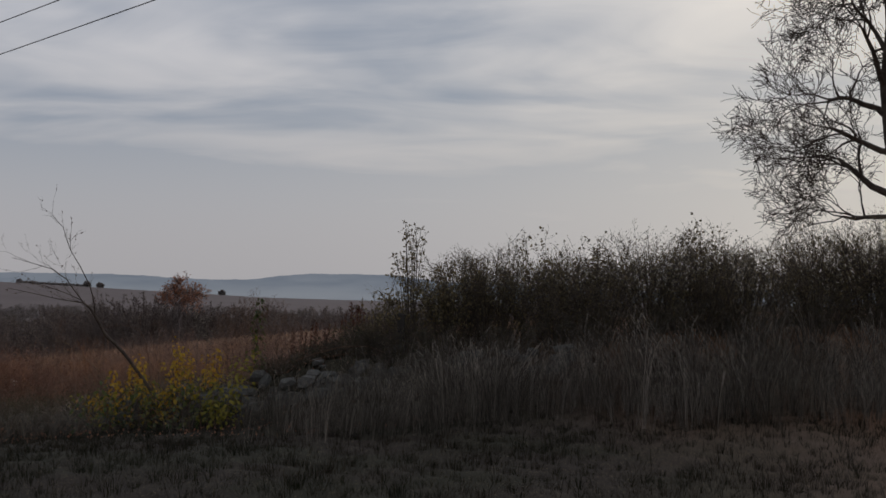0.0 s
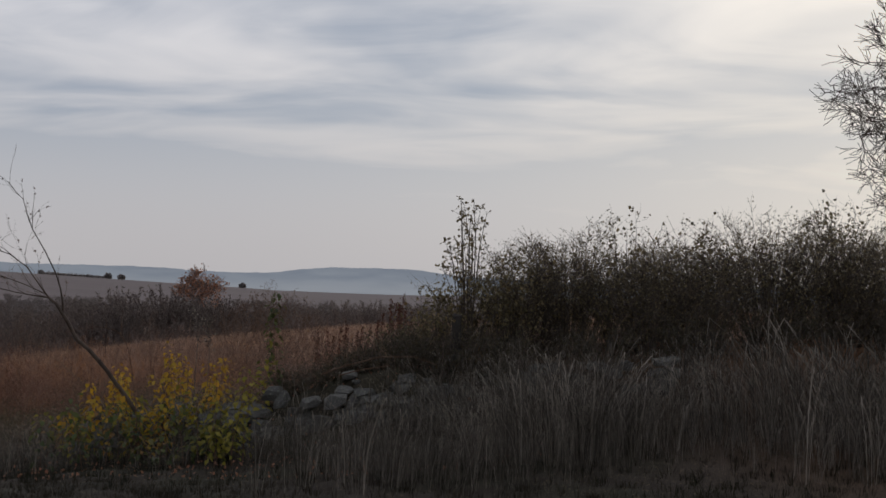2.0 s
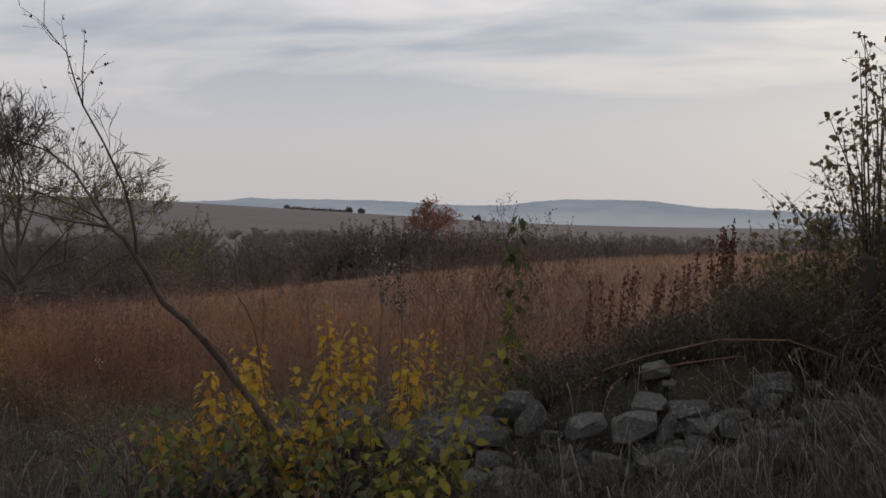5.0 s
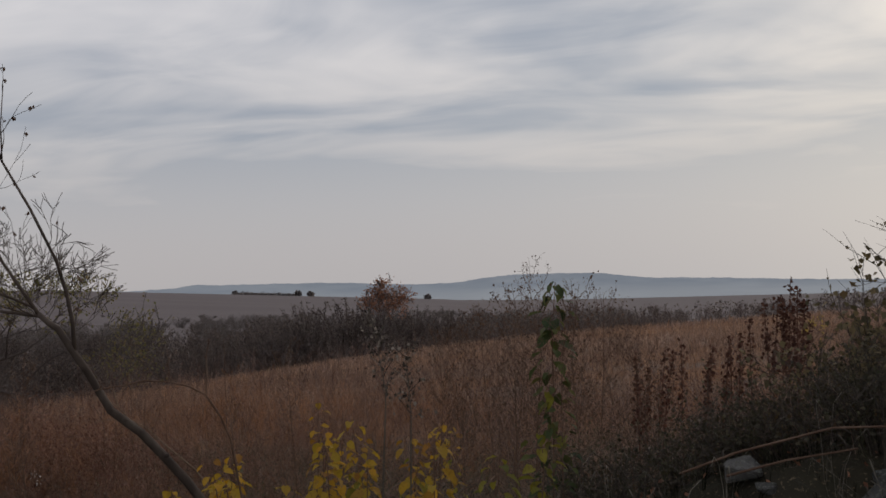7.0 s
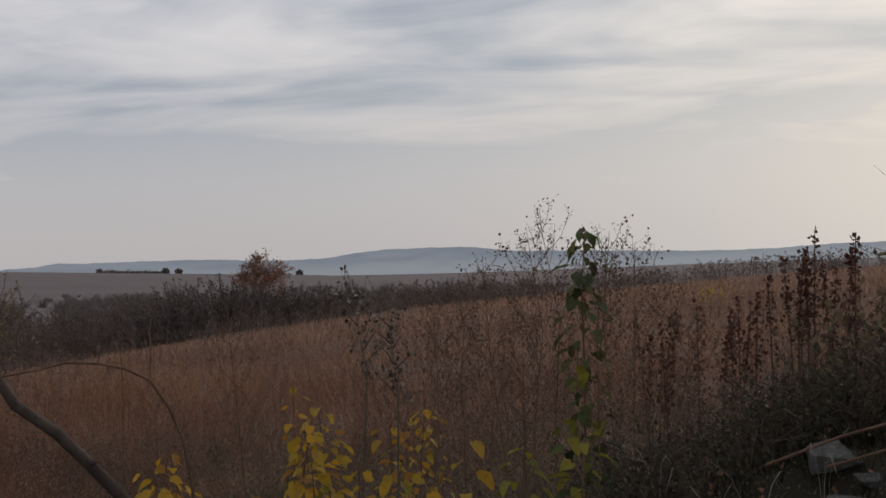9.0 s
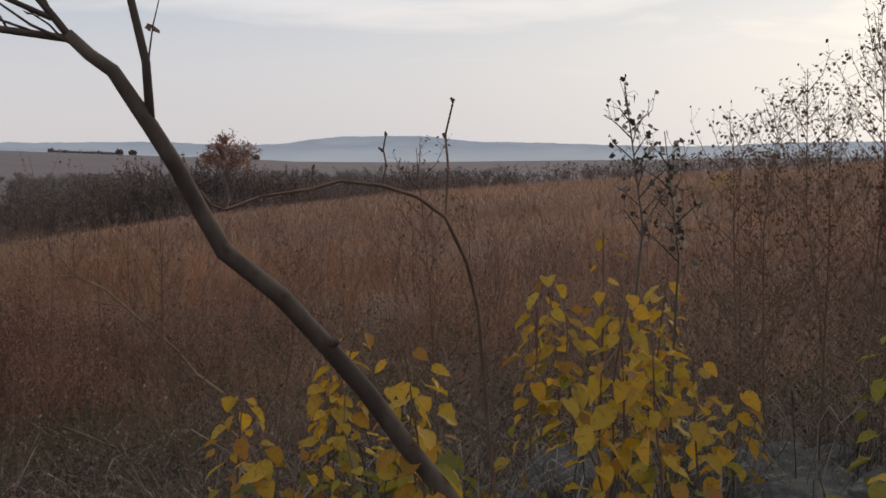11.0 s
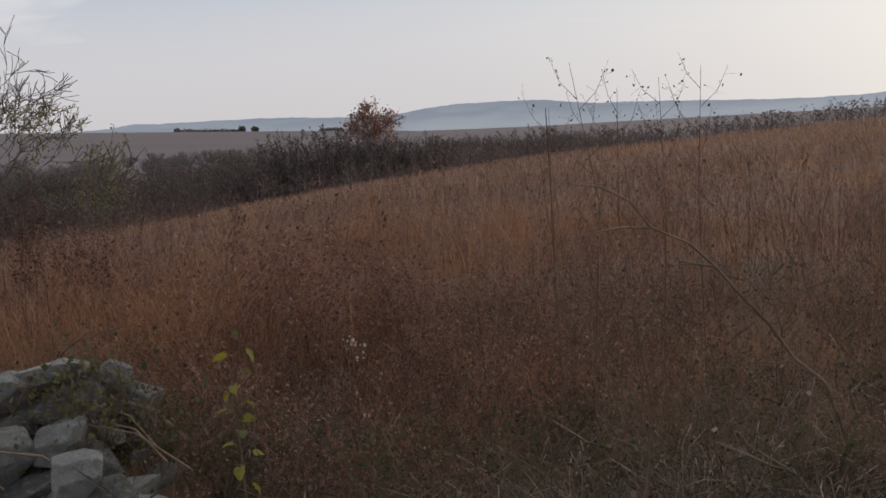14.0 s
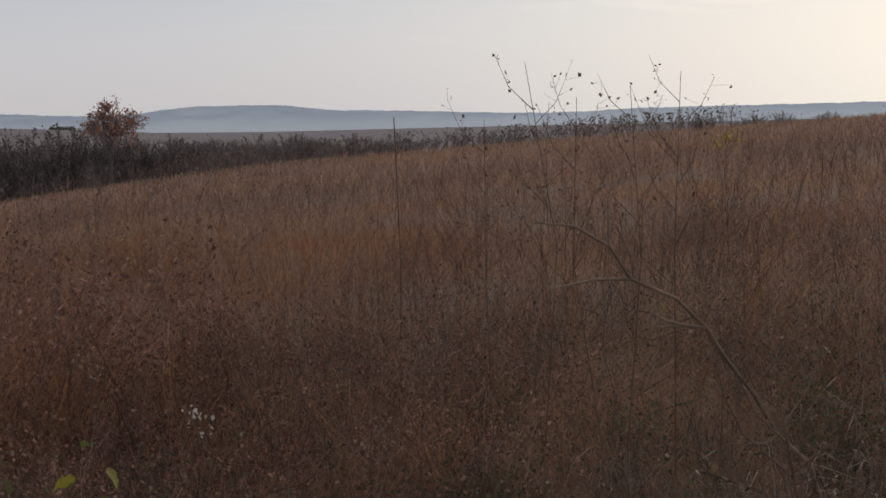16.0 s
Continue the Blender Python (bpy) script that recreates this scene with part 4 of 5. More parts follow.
def stone(x, y, z, size, turn, k, label="angular pale grey limestone block in the rubble", group="rubble stones", tip=(0, 0)):
    ob = new("stone", (PALE_STONES if "pale" in label and "angular" not in label else STONES)[k % len(STONES)])
    ob.matrix_world = pose(x, y, z, tip[0], tip[1], turn) @ Matrix.Diagonal((*size, 1))
    return tagged(ob, label, "stone", group)


def make_stones():
    stone_meshes()
    r = np.random.default_rng(12)
    # the faces that show on the heap
    for k, (x, y, z, size, turn, tip) in enumerate((
            (-0.95, 13.58, 0.97, (0.30, 0.26, 0.10), 20, (18, -8)), (-1.17, 13.66, 0.98, (0.28, 0.24, 0.08), -15, (15, 6)), (-1.25, 13.47, 0.86, (0.30, 0.24, 0.26), 10, (0, 5)),
            (-1.06, 13.45, 0.88, (0.10, 0.18, 0.24), 8, (0, 15)), (-0.90, 13.48, 0.89, (0.28, 0.22, 0.16), -20, (10, 0)), (-0.98, 13.38, 0.72, (0.46, 0.26, 0.20), 4, (0, 8)),
            (-1.82, 13.52, 0.86, (0.12, 0.26, 0.30), 30, (-15, 30)), (-1.95, 13.66, 0.92, (0.30, 0.26, 0.20), -10, (5, 0)), (-1.50, 13.50, 0.86, (0.30, 0.22, 0.14), 25, (12, -20)),
            (-0.55, 13.42, 0.84, (0.34, 0.24, 0.20), 8, (0, 0)),
            (-0.20, 13.50, 0.98, (0.40, 0.28, 0.24), -12, (0, 5)), (-1.33, 13.32, 0.68, (0.26, 0.2, 0.2), 50, (0, 0)), (-0.66, 13.32, 0.66, (0.34, 0.24, 0.22), 30, (0, 5)))):
        stone(x, y, z - 0.03, tuple(0.72 * c for c in size), turn, k, tip=tip)
    for k in range(120):
        x = r.uniform(-2.2, 0.2)
        y = 13.34 + abs(r.normal(0, 0.24))
        s = r.uniform(0.07, 0.17)
        stone(x, y, float(ground_z(x, y)) + s * 0.12, (s * r.uniform(0.9, 1.5), s * r.uniform(0.8, 1.2), s * r.uniform(0.5, 0.9)), r.uniform(0, 360), 18 + k, tip=(r.normal(0, 14), r.normal(0, 14)))
    for k in range(30):      # a low row of them under the yellow shoots
        x, y = r.uniform(-4.1, -2.2), r.uniform(13.75, 14.55)
        s = r.uniform(0.14, 0.36)
        stone(x, y, float(ground_z(x, y)) + s * 0.14, (s * r.uniform(1.0, 1.7), s * r.uniform(0.8, 1.2), s * r.uniform(0.4, 0.7)), r.uniform(0, 360), 40 + k, "flat grey stone half hidden under yellow shoots", tip=(r.normal(0, 8), r.normal(0, 8)))
    for k, (x, y, z, w) in enumerate(((-2.63, 14.4, 0.66, 0.34), (-2.42, 14.4, 0.66, 0.30), (-2.26, 14.4, 0.64, 0.26), (-3.17, 14.4, 0.64, 0.30), (-2.30, 14.25, 0.52, 0.30), (-3.02, 14.3, 0.53, 0.34), (-2.75, 14.3, 0.52, 0.3), (-3.55, 14.1, 0.58, 0.3), (-3.38, 14.3, 0.56, 0.3))):
        stone(x, y, z - 0.05, (w, 0.26, 0.16), 20 * k, 5 * k + 2, "flat grey stone half hidden under yellow shoots", tip=(6, -5))
    # courses left standing on the bank
    for k in range(42):
        x = r.uniform(-0.1, 2.4)
        row = k % 5
        y = 13.82 + 0.07 * row + r.normal(0, 0.04)
        s = r.uniform(0.12, 0.21)
        stone(x, y, float(ground_z(x, y)) - 0.10 + 0.08 * row, (s * 1.3, s, 0.11), r.normal(0, 8), 80 + k, "grey building stone of a ruined wall, half overgrown", "ruined wall stones", (r.normal(0, 4), r.normal(0, 4)))
    # the pile further along
    for k, (x, y, z, size, turn, tip) in enumerate((
            (-7.31, 15.47, 0.40, (0.21, 0.20, 0.21), 30, (10, 10)), (-7.40, 15.40, 0.24, (0.30, 0.22, 0.18), -35, (0, 24)), (-7.53, 16.16, 0.56, (0.20, 0.20, 0.17), 10, (0, 24)),
            (-7.72, 16.05, 0.60, (0.40, 0.28, 0.12), 20, (0, -8)), (-7.50, 15.75, 0.44, (0.28, 0.26, 0.20), -10, (5, 0)), (-7.20, 15.66, 0.22, (0.16, 0.18, 0.12), 0, (0, 20)),
            (-7.70, 15.62, 0.40, (0.32, 0.28, 0.24), 50, (0, 0)), (-7.85, 15.92, 0.56, (0.32, 0.26, 0.20), 15, (8, 0)), (-8.10, 15.7, 0.46, (0.34, 0.28, 0.26), -25, (0, 0)))):
        x = x - 0.10
        foot = float(ground_z(x, y)) - 0.03
        gap = z - 0.35 * size[2] - foot
        if gap > 0.04:
            courses = math.ceil(gap / 0.12)
            for side in (*range(-courses, 0), *range(1, courses + 1)):
                tier = (abs(side) - 0.5) / courses
                stone(x + math.copysign(0.28, side) * size[0], y + 0.03 + r.normal(0, 0.03), foot + gap * tier, (size[0] * r.uniform(0.6, 0.85), size[1] * 0.9, 1.3 * gap / courses), turn + 40 * side, 5 * k + 2 + side, "grey mossy stone low in the rock pile", "boulders of the pile", (r.normal(0, 9), r.normal(0, 9)))
        stone(x, y, z, tuple(0.76 * c for c in size), turn, 3 * k + 1, "weathered pale boulder spotted with lichen and moss", "boulders of the pile", tip)
    for k in range(46):
        x, y = -7.90 + r.normal(0, 0.36), 15.85 + r.normal(0, 0.3)
        s = r.uniform(0.06, 0.15)
        stone(x, y, float(ground_z(x, y)) + s * 0.15, (s * 1.2, s, s * 0.7), r.uniform(0, 360), 7 * k, "weathered pale boulder spotted with lichen and moss", "boulders of the pile", (r.normal(0, 15), r.normal(0, 15)))
    stone(-6.47, 15.80, float(ground_z(-6.47, 15.8)) + 0.08, (0.27, 0.2, 0.14), 15, 4, "pale flat rock lying among dry grass", "boulders of the pile", (8, 6))
    stone(-6.20, 15.85, float(ground_z(-6.2, 15.85)) + 0.06, (0.26, 0.2, 0.14), 60, 6, "pale flat rock lying among dry grass", "boulders of the pile", (0, 10))


def bush(name, at, tall, spread, stems, leaves, seed, label, leaf_mat, leaf=0.045, upright=0.5, twig=TWIG, group="hedge bushes", category="bush", top=0.35, thick=0.006, twigs=5):
    """Many arching stems out of one stool, with side twigs and small leaves."""
    r = np.random.default_rng(seed)
    ob = thing(name, at, label, category, group)
    wood, scraps = Geo(), Geo()
    for _ in range(stems):
        a, o = r.uniform(0, 6.28), spread * math.sqrt(r.uniform(0, 1))
        h = tall * r.uniform(0.55, 1.0) * (1 - 0.25 * (o / spread) ** 2)
        d = np.array((math.cos(a), math.sin(a), 0))
        droop = r.uniform(0, 1 - upright)
        pts = [d * o * 0.25 + (0, 0, -0.05), d * o * 0.55 + (0, 0, h * 0.45), d * o * (0.8 + 0.15 * droop) + (0, 0, h * 0.82), d * o * (0.95 + 0.5 * droop) + (r.normal(0, 0.03), r.normal(0, 0.03), h * (1 - 0.16 * droop))]
        wood.tube(pts, np.array((1.0, 0.75, 0.45, 0.18)) * thick, 3)
        for _ in range(twigs):
            t = r.uniform(0.8, 2.95)
            i = int(t)
            p = pts[i] + (pts[i + 1] - pts[i]) * (t - i)
            e = p + (r.normal(0, 0.13), r.normal(0, 0.13), r.uniform(0.02, 0.24))
            wood.tube([p, (p + e) / 2 + r.normal(0, 0.015, 3), e], np.array((0.4, 0.28, 0.12)) * thick, 3)
            for _ in range(2):
                flake(scraps, p + (e - p) * r.uniform(0.3, 1.0), leaf * r.uniform(0.6, 1.2), r)
        for _ in range(leaves):
            t = 3 * r.uniform(0.1, 1) ** (1 - top)
            i = min(int(t), 2)
            p = pts[i] + (pts[i + 1] - pts[i]) * (t - i)
            flake(scraps, p + r.normal(0, 0.05, 3), leaf * r.uniform(0.5, 1.3), r)
    part("crown", wood, twig, ob, kind="stuff")
    part("foliage", scraps, leaf_mat, ob, kind="stuff")
    return ob


def make_hedge():
    r = np.random.default_rng(21)
    said = "dense dark hedge bush with arching twigs and small leaves"
    for k in range(26):
        x = 0.75 + 9.0 * (k % 13) / 12.5 + r.normal(0, 0.15)
        y = (14.9 if k < 13 else 15.8) + r.normal(0, 0.2)
        z = float(ground_z(x, y))
        crest = 2.78 + 0.22 * math.sin(x * 2.1) + 0.06 * x - 0.3 * math.exp(-((x - 0.75) / 0.4) ** 2)
        behind = k >= 13
        bush("hedge_bush", (x, y, z), crest - z + (0.1 if behind else 0), 0.95, 70, 44 if behind else 24, 700 + k, said, HEDGE_LEAF, 0.024 if behind else 0.020, 0.25, top=-0.6 if behind else 0.0, twigs=13)
    for k, (x, y, tall) in enumerate(((-0.15, 14.05, 0.62), (-0.55, 14.10, 0.45), (-0.95, 14.35, 0.30), (-1.35, 14.4, 0.32), (-1.75, 14.4, 0.40), (0.2, 14.0, 0.5), (-1.1, 14.6, 0.6), (-0.5, 14.6, 0.8))):
        bush("bramble", (x, y, float(ground_z(x, y))), tall * 0.85, 0.42, 40, 16, 740 + k, "low dark bramble tangle over the rubble", BRAMBLE, 0.022, 0.15, group="brambles")
    heart = np.random.default_rng(22)
    for k in range(9):      # the shaded heart of the hedge
        x, y = 2.0 + 7.6 * k / 8 + heart.normal(0, 0.12), 15.4 + heart.normal(0, 0.1)
        bush("hedge_bush", (x, y, float(ground_z(x, y))), heart.uniform(0.9, 1.2), 0.8, 48, 36, 840 + k, "shaded leafy inside of the dark hedge", HEDGE_LEAF, 0.034, 0.4, top=-0.3, twigs=5)
    for k in range(12):      # the lower skirt of brambles
        x, y = 0.0 + 9.0 * k / 11 + r.normal(0, 0.2), 14.4 + r.normal(0, 0.12)
        bush("bramble", (x, y, float(ground_z(x, y))), r.uniform(0.55, 0.95), 0.6, 44, 30, 760 + k, "low dark bramble tangle on the bank", BRAMBLE, 0.022, 0.2, group="brambles")
    for k, (x, y, top) in enumerate(((4.4, 15.3, 3.6), (1.95, 15.1, 3.28), (2.75, 15.4, 3.15))):
        z = float(ground_z(x, y))
        bush("hedge_bush", (x, y, z), top - z, 0.4, 16, 16, 790 + k, "taller spray of twigs standing out of the hedge", HEDGE_LEAF, 0.045, 0.8)
    # the leafy shrub at the hedge's end
    x, y = 0.08, 14.7
    z = float(ground_z(x, y))
    ob = thing("tall_shrub", (x, y, z), "slender upright shrub with sparse dark drooping leaves", "shrub")
    for k in range(26):
        a = r.uniform(0, 6.28)
        o = r.uniform(0.06, 0.30) if k % 5 < 3 else r.uniform(0.30, 0.66)
        h = (3.10 - z) * (r.uniform(0.62, 1.0) if k % 5 < 3 else r.uniform(0.38, 0.66))
        bow = r.normal(0, 0.05, 2)
        p = np.array([(0.05 * math.cos(a), 0.05 * math.sin(a), 0), (o * 0.25 * math.cos(a) + bow[0], o * 0.25 * math.sin(a) + bow[1], h * 0.4), (o * 0.6 * math.cos(a) + bow[0], o * 0.6 * math.sin(a) + bow[1], h * 0.78), (o * 1.05 * math.cos(a), o * math.sin(a), h)])
        geo = Geo().tube(p, (0.009, 0.007, 0.005, 0.002), 5)
        scraps = Geo()
        for _ in range(24):
            t = 3 * r.uniform(0.1, 1) ** 0.9
            i = min(int(t), 2)
            q = p[i] + (p[i + 1] - p[i]) * (t - i)
            e = q + (r.normal(0, 0.07), r.normal(0, 0.07), r.uniform(-0.02, 0.10))
            geo.tube([q, e], (0.0018, 0.001), 3)
            for _ in range(2):
                flake(scraps, e, 0.046 * r.uniform(0.5, 1.1), r)
        stem = part("stem", geo, TWIG, ob)
        part("foliage", scraps, HEDGE_LEAF, stem, kind="stuff")
    px, py = -0.04, 14.15
    pz = float(ground_z(px, py))
    post = Geo().tube([(0, 0, -0.1), (0.01, 0, 0.5 * (1.76 - pz)), (0.015, 0.01, 1.75 - pz), (0.02, 0.012, 1.77 - pz)], (0.062, 0.058, 0.055, 0.038), 7)
    tagged(part("stump", post, POST, None, smooth=False), "dark weathered stump standing beside the shrub", "stump").location = (px, py, pz)
    for k, (x, y, top) in enumerate(((-0.35, 15.0, 2.25), (-0.15, 14.6, 2.0), (0.45, 14.9, 2.45), (-0.6, 14.9, 1.75), (0.6, 14.7, 2.6))):
        z = float(ground_z(x, y))
        bush("hedge_bush", (x, y, z), top - z, 0.42, 30, 22, 820 + k, "leafy low end of the dark hedge", HEDGE_LEAF, 0.04, 0.5)


def tree(name, at, tall, trunk_r, trunk_h, limbs, depth, seed, label, bark, lean=(0, 0), spread=0.75, leaf_mat=None, leaf=0.1, leaves=0, fan=4, thin=0.006, up=0.2, leaf_top=9e9, group="trees", length=0.55):
    r = np.random.default_rng(seed)
    ob = thing(name, at, label, "tree", group)
    top = np.array((lean[0], lean[1], trunk_h))
    pts = [np.array((0, 0, -0.2)), top * 0.33 + r.normal(0, 0.03, 3), top * 0.66 + r.normal(0, 0.03, 3), top, top * 1.35, np.array((lean[0] * 1.6, lean[1] * 1.6, tall * 0.72))]
    part("trunk", Geo().tube(pts, trunk_r * np.array((1.25, 1.0, 0.9, 0.8, 0.55, 0.15)), 9), bark, ob, smooth=True)
    every = []
    for k in range(limbs):
        t = 3 + 1.9 * k / max(1, limbs - 1)
        i = min(int(t), 4)
        p = pts[i] + (pts[i + 1] - pts[i]) * (t - i)
        a = k * 2.4 + r.uniform(-0.4, 0.4)
        d = np.array((math.cos(a) * spread, math.sin(a) * spread, 0.55 + 0.12 * k))
        geo, tips = Geo(), []
        branch(geo, p, d, (tall - p[2]) * r.uniform(0.9, 1.2) * length, trunk_r * 0.5 * (1 - 0.5 * k / limbs), depth, r, 6, fan, up, 0.2, tips, thin)
        limb = part("limb", geo, bark, ob)
        every.append((limb, tips))
    if leaf_mat:
        for limb, tips in every:
            scraps = Geo()
            every_tip = sum(1 for _, some in every for q in some if q[2] < leaf_top)
            tips = [q for q in tips if q[2] < leaf_top]
            if not tips:
                continue
            for _ in range(1 + leaves * len(tips) // every_tip):
                q = tips[r.integers(0, len(tips))]
                flake(scraps, q + r.normal(0, leaf, 3), leaf * r.uniform(0.6, 1.3), r)
            part("foliage", scraps, leaf_mat, limb, kind="stuff")
    return ob


def bare_tree(x, y):
    """An old leafless tree: a leaning trunk, crooked limbs that sweep out low, a dense haze of twigs."""
    r = np.random.default_rng(31)
    ob = thing("bare_tree", (x, y, float(ground_z(x, y))), "tall bare tree with a wide crown of dark twigs", "tree", "trees")
    trunk = np.array([(0.16, 0, -0.3), (0.10, 0, 1.2), (0.06, 0.03, 2.6), (-0.02, 0.02, 3.6), (-0.20, -0.03, 4.6), (-0.28, 0.05, 5.7), (-0.20, 0.0, 6.9), (-0.25, 0.1, 8.2), (-0.1, 0.05, 9.8)])
    part("trunk", Geo().tube(trunk, (0.24, 0.20, 0.18, 0.165, 0.14, 0.115, 0.09, 0.055, 0.02), 10), TWIG, ob, smooth=True)
    for h, way, length, thick in ((3.35, (-1, 0.1, 0.45), 1.55, 0.085), (3.0, (-1, -0.2, 0.12), 1.35, 0.06), (4.3, (-1, -0.3, 0.5), 1.5, 0.07), (4.0, (1, 0.3, 0.5), 1.7, 0.08), (5.0, (-0.9, 0.5, 0.8), 1.55, 0.07), (4.7, (0.3, -1, 0.5), 1.4, 0.06),
                                  (5.6, (-0.8, -0.2, 1.0), 1.5, 0.065), (5.3, (0.9, -0.2, 0.8), 1.6, 0.065), (6.3, (-0.7, 0.3, 1.0), 1.4, 0.055), (6.6, (0.7, 0.4, 1.0), 1.4, 0.055), (7.3, (-0.6, -0.4, 1.0), 1.25, 0.045),
                                  (7.6, (0.5, 0.2, 1.0), 1.2, 0.04), (8.4, (-0.4, 0.3, 1.0), 1.0, 0.03), (9.2, (0.1, -0.2, 1.0), 0.9, 0.02)):
        start = [float(np.interp(h, trunk[:, 2], trunk[:, i])) for i in range(3)]
        geo = Geo()
        branch(geo, start, way, length, thick, 4, r, 6, 5, 0.06, 0.24, None, 0.0062)
        part("limb", geo, TWIG, ob)


def make_trees():
    bare_tree(9.45, 21.6)
    x, y = -51.6, 75.0
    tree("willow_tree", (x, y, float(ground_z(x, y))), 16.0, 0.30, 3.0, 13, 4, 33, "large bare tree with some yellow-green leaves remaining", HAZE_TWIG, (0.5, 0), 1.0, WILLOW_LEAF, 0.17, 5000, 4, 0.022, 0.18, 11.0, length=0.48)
    x, y = -24.4, 86.8
    z = float(ground_z(x, y))
    tree("red_tree", (x, y, z), (2.1 - z) * 1.22, 0.10, 2.0, 10, 3, 35, "small round tree with rust-red autumn leaves", BUSH_TWIG, (0, 0), 0.8, RUST_LEAF, 0.14, 1900, 4, 0.014, 0.14, length=0.42)
    x, y = 1.05, 37.6
    tree("yellow_sapling", (x, y, float(ground_z(x, y))), 1.05, 0.012, 0.45, 5, 2, 36, "small yellow-leaved sapling out in the field", CANE, (0, 0), 0.4, BRIGHT_LEAF, 0.045, 150, 3, 0.003)


def make_valley():
    """The belt of bushes below the field and the hedges on the rise beyond."""
    r = np.random.default_rng(51)
    kinds = []
    for k in range(8):
        near = k < 5
        kinds.append(bush("valley_bush", (0, -400 - 10 * k, -30), 4.0 + 0.5 * (k % 3), 2.9, 64, 46, 860 + k, "dense brown leafless thicket bush below the field" if near else "grey-brown leafless valley bush, haze painted into its colour", THICKET if near else VALLEY_LEAF,
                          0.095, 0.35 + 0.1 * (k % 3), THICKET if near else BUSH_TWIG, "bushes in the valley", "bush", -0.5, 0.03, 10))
    spots = []
    for _ in range(170):
        away, reach = r.uniform(-37, 6), 92 + 75 * r.uniform(0, 1) ** 1.3
        spots.append((away, reach, r.uniform(0.75, 1.25)))
    for _ in range(190):
        spots.append((r.uniform(-37, 9), r.uniform(150, 330), r.uniform(0.8, 1.3)))
    for away, reach in ((-16.5, 93), (-15.2, 94), (-17.8, 96), (-14.2, 97), (-19.5, 95), (-6.5, 120), (-5.5, 125), (-1.5, 130)):
        spots.append((away, reach, 1.15))
    for k in range(16):
        spots.append((r.uniform(13, 20), r.uniform(95, 112), r.uniform(0.25, 0.42)))
    for away, reach, size in spots:
        a = radians(away)
        x, y = -4 + reach * math.sin(a), 8 + reach * math.cos(a)
        if away < 12:
            crest = 2.3 - 0.012 * reach + r.uniform(-2.6, 1.0) if reach < 150 else r.uniform(-1.9, 0.0) + 0.006 * (150 - reach)
            crest -= 0.13 * max(0.0, away + (13 if reach < 150 else 5))
            size = min(1.3, max(0.25, (crest - float(ground_z(x, y))) / 4.3))
        m = pose(x, y, float(ground_z(x, y)) - 0.2, 0, 0, r.uniform(0, 360)) @ Matrix.Scale(size, 4)
        made = copy_thing(kinds[r.integers(0, 5) if reach < 150 and away < 12 else r.integers(5, 8)], m)
        made.scale = (size * r.uniform(0.9, 1.3),) * 2 + (size,)
    for ob in kinds:
        for o in (*ob.children_recursive, ob):
            bpy.data.objects.remove(o)
    for k, (x, y, tall) in enumerate(((-218, 600, 4.4), (-226, 602, 4.8), (-262, 598, 3.4), (-150, 596, 3.8))):
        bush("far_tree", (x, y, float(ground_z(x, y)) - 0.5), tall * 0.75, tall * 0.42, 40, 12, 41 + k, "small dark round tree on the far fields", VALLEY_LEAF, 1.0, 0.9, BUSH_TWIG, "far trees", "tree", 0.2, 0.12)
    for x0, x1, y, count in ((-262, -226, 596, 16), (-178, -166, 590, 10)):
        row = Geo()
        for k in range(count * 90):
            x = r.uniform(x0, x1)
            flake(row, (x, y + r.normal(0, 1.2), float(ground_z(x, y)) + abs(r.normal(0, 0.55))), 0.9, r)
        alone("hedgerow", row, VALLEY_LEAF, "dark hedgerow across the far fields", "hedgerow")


def seed_weed(x, y, top, seed, label, pods=60, arms=9, fork=0.45, reach=0.28, pod=0.02, mat=SEED, stem_mat=CANE, name="seed_weed", group="tall seed weeds", thick=0.0042, droop=0.0):
    """A tall dead weed, branching upwards, hung with dry pods."""
    r = np.random.default_rng(seed)
    z = float(ground_z(x, y)) - 0.02
    tall = top - z
    ob = thing(name, (x, y, z), label, "weed", group)
    stem = np.array([(0, 0, 0), (r.normal(0, 0.02), r.normal(0, 0.02), tall * 0.35), (r.normal(0, 0.03), r.normal(0, 0.03), tall * 0.7), (r.normal(0, 0.03), r.normal(0, 0.03), tall)])
    part("stem", Geo().tube(stem, np.array((1.2, 1, 0.7, 0.3)) * thick, 5), stem_mat, ob)
    wood, scraps = Geo(), Geo()
    for k in range(arms):
        h = fork + (0.95 - fork) * (k + r.uniform(0, 0.8)) / arms
        i = min(int(h * 3), 2)
        p = stem[i] + (stem[i + 1] - stem[i]) * (h * 3 - i)
        a = k * 2.4 + r.normal(0, 0.4)
        l = reach * (1.25 - h) * r.uniform(0.8, 1.5)
        q = p + np.array((math.cos(a) * l * 0.6, math.sin(a) * l * 0.6, l * 0.55))
        e = q + np.array((math.cos(a) * l * 0.35, math.sin(a) * l * 0.35, l * (0.75 - droop)))
        wood.tube([p, q, e], np.array((0.55, 0.4, 0.2)) * thick, 3)
        for _ in range(max(1, pods // arms)):
            t = r.uniform(0.2, 1.0)
            b = p + (q - p) * t * 2 if t < 0.5 else q + (e - q) * (t - 0.5) * 2
            tip = b + r.normal(0, 0.02, 3) + (0, 0, 0.012)
            wood.tube([b, tip], (thick * 0.18, thick * 0.12), 3)
            flake(scraps, tip, pod * r.uniform(0.6, 1.3), r)
    part("spray", wood, stem_mat, ob, kind="stuff")
    part("pod", scraps, mat, ob, kind="stuff")
    return ob


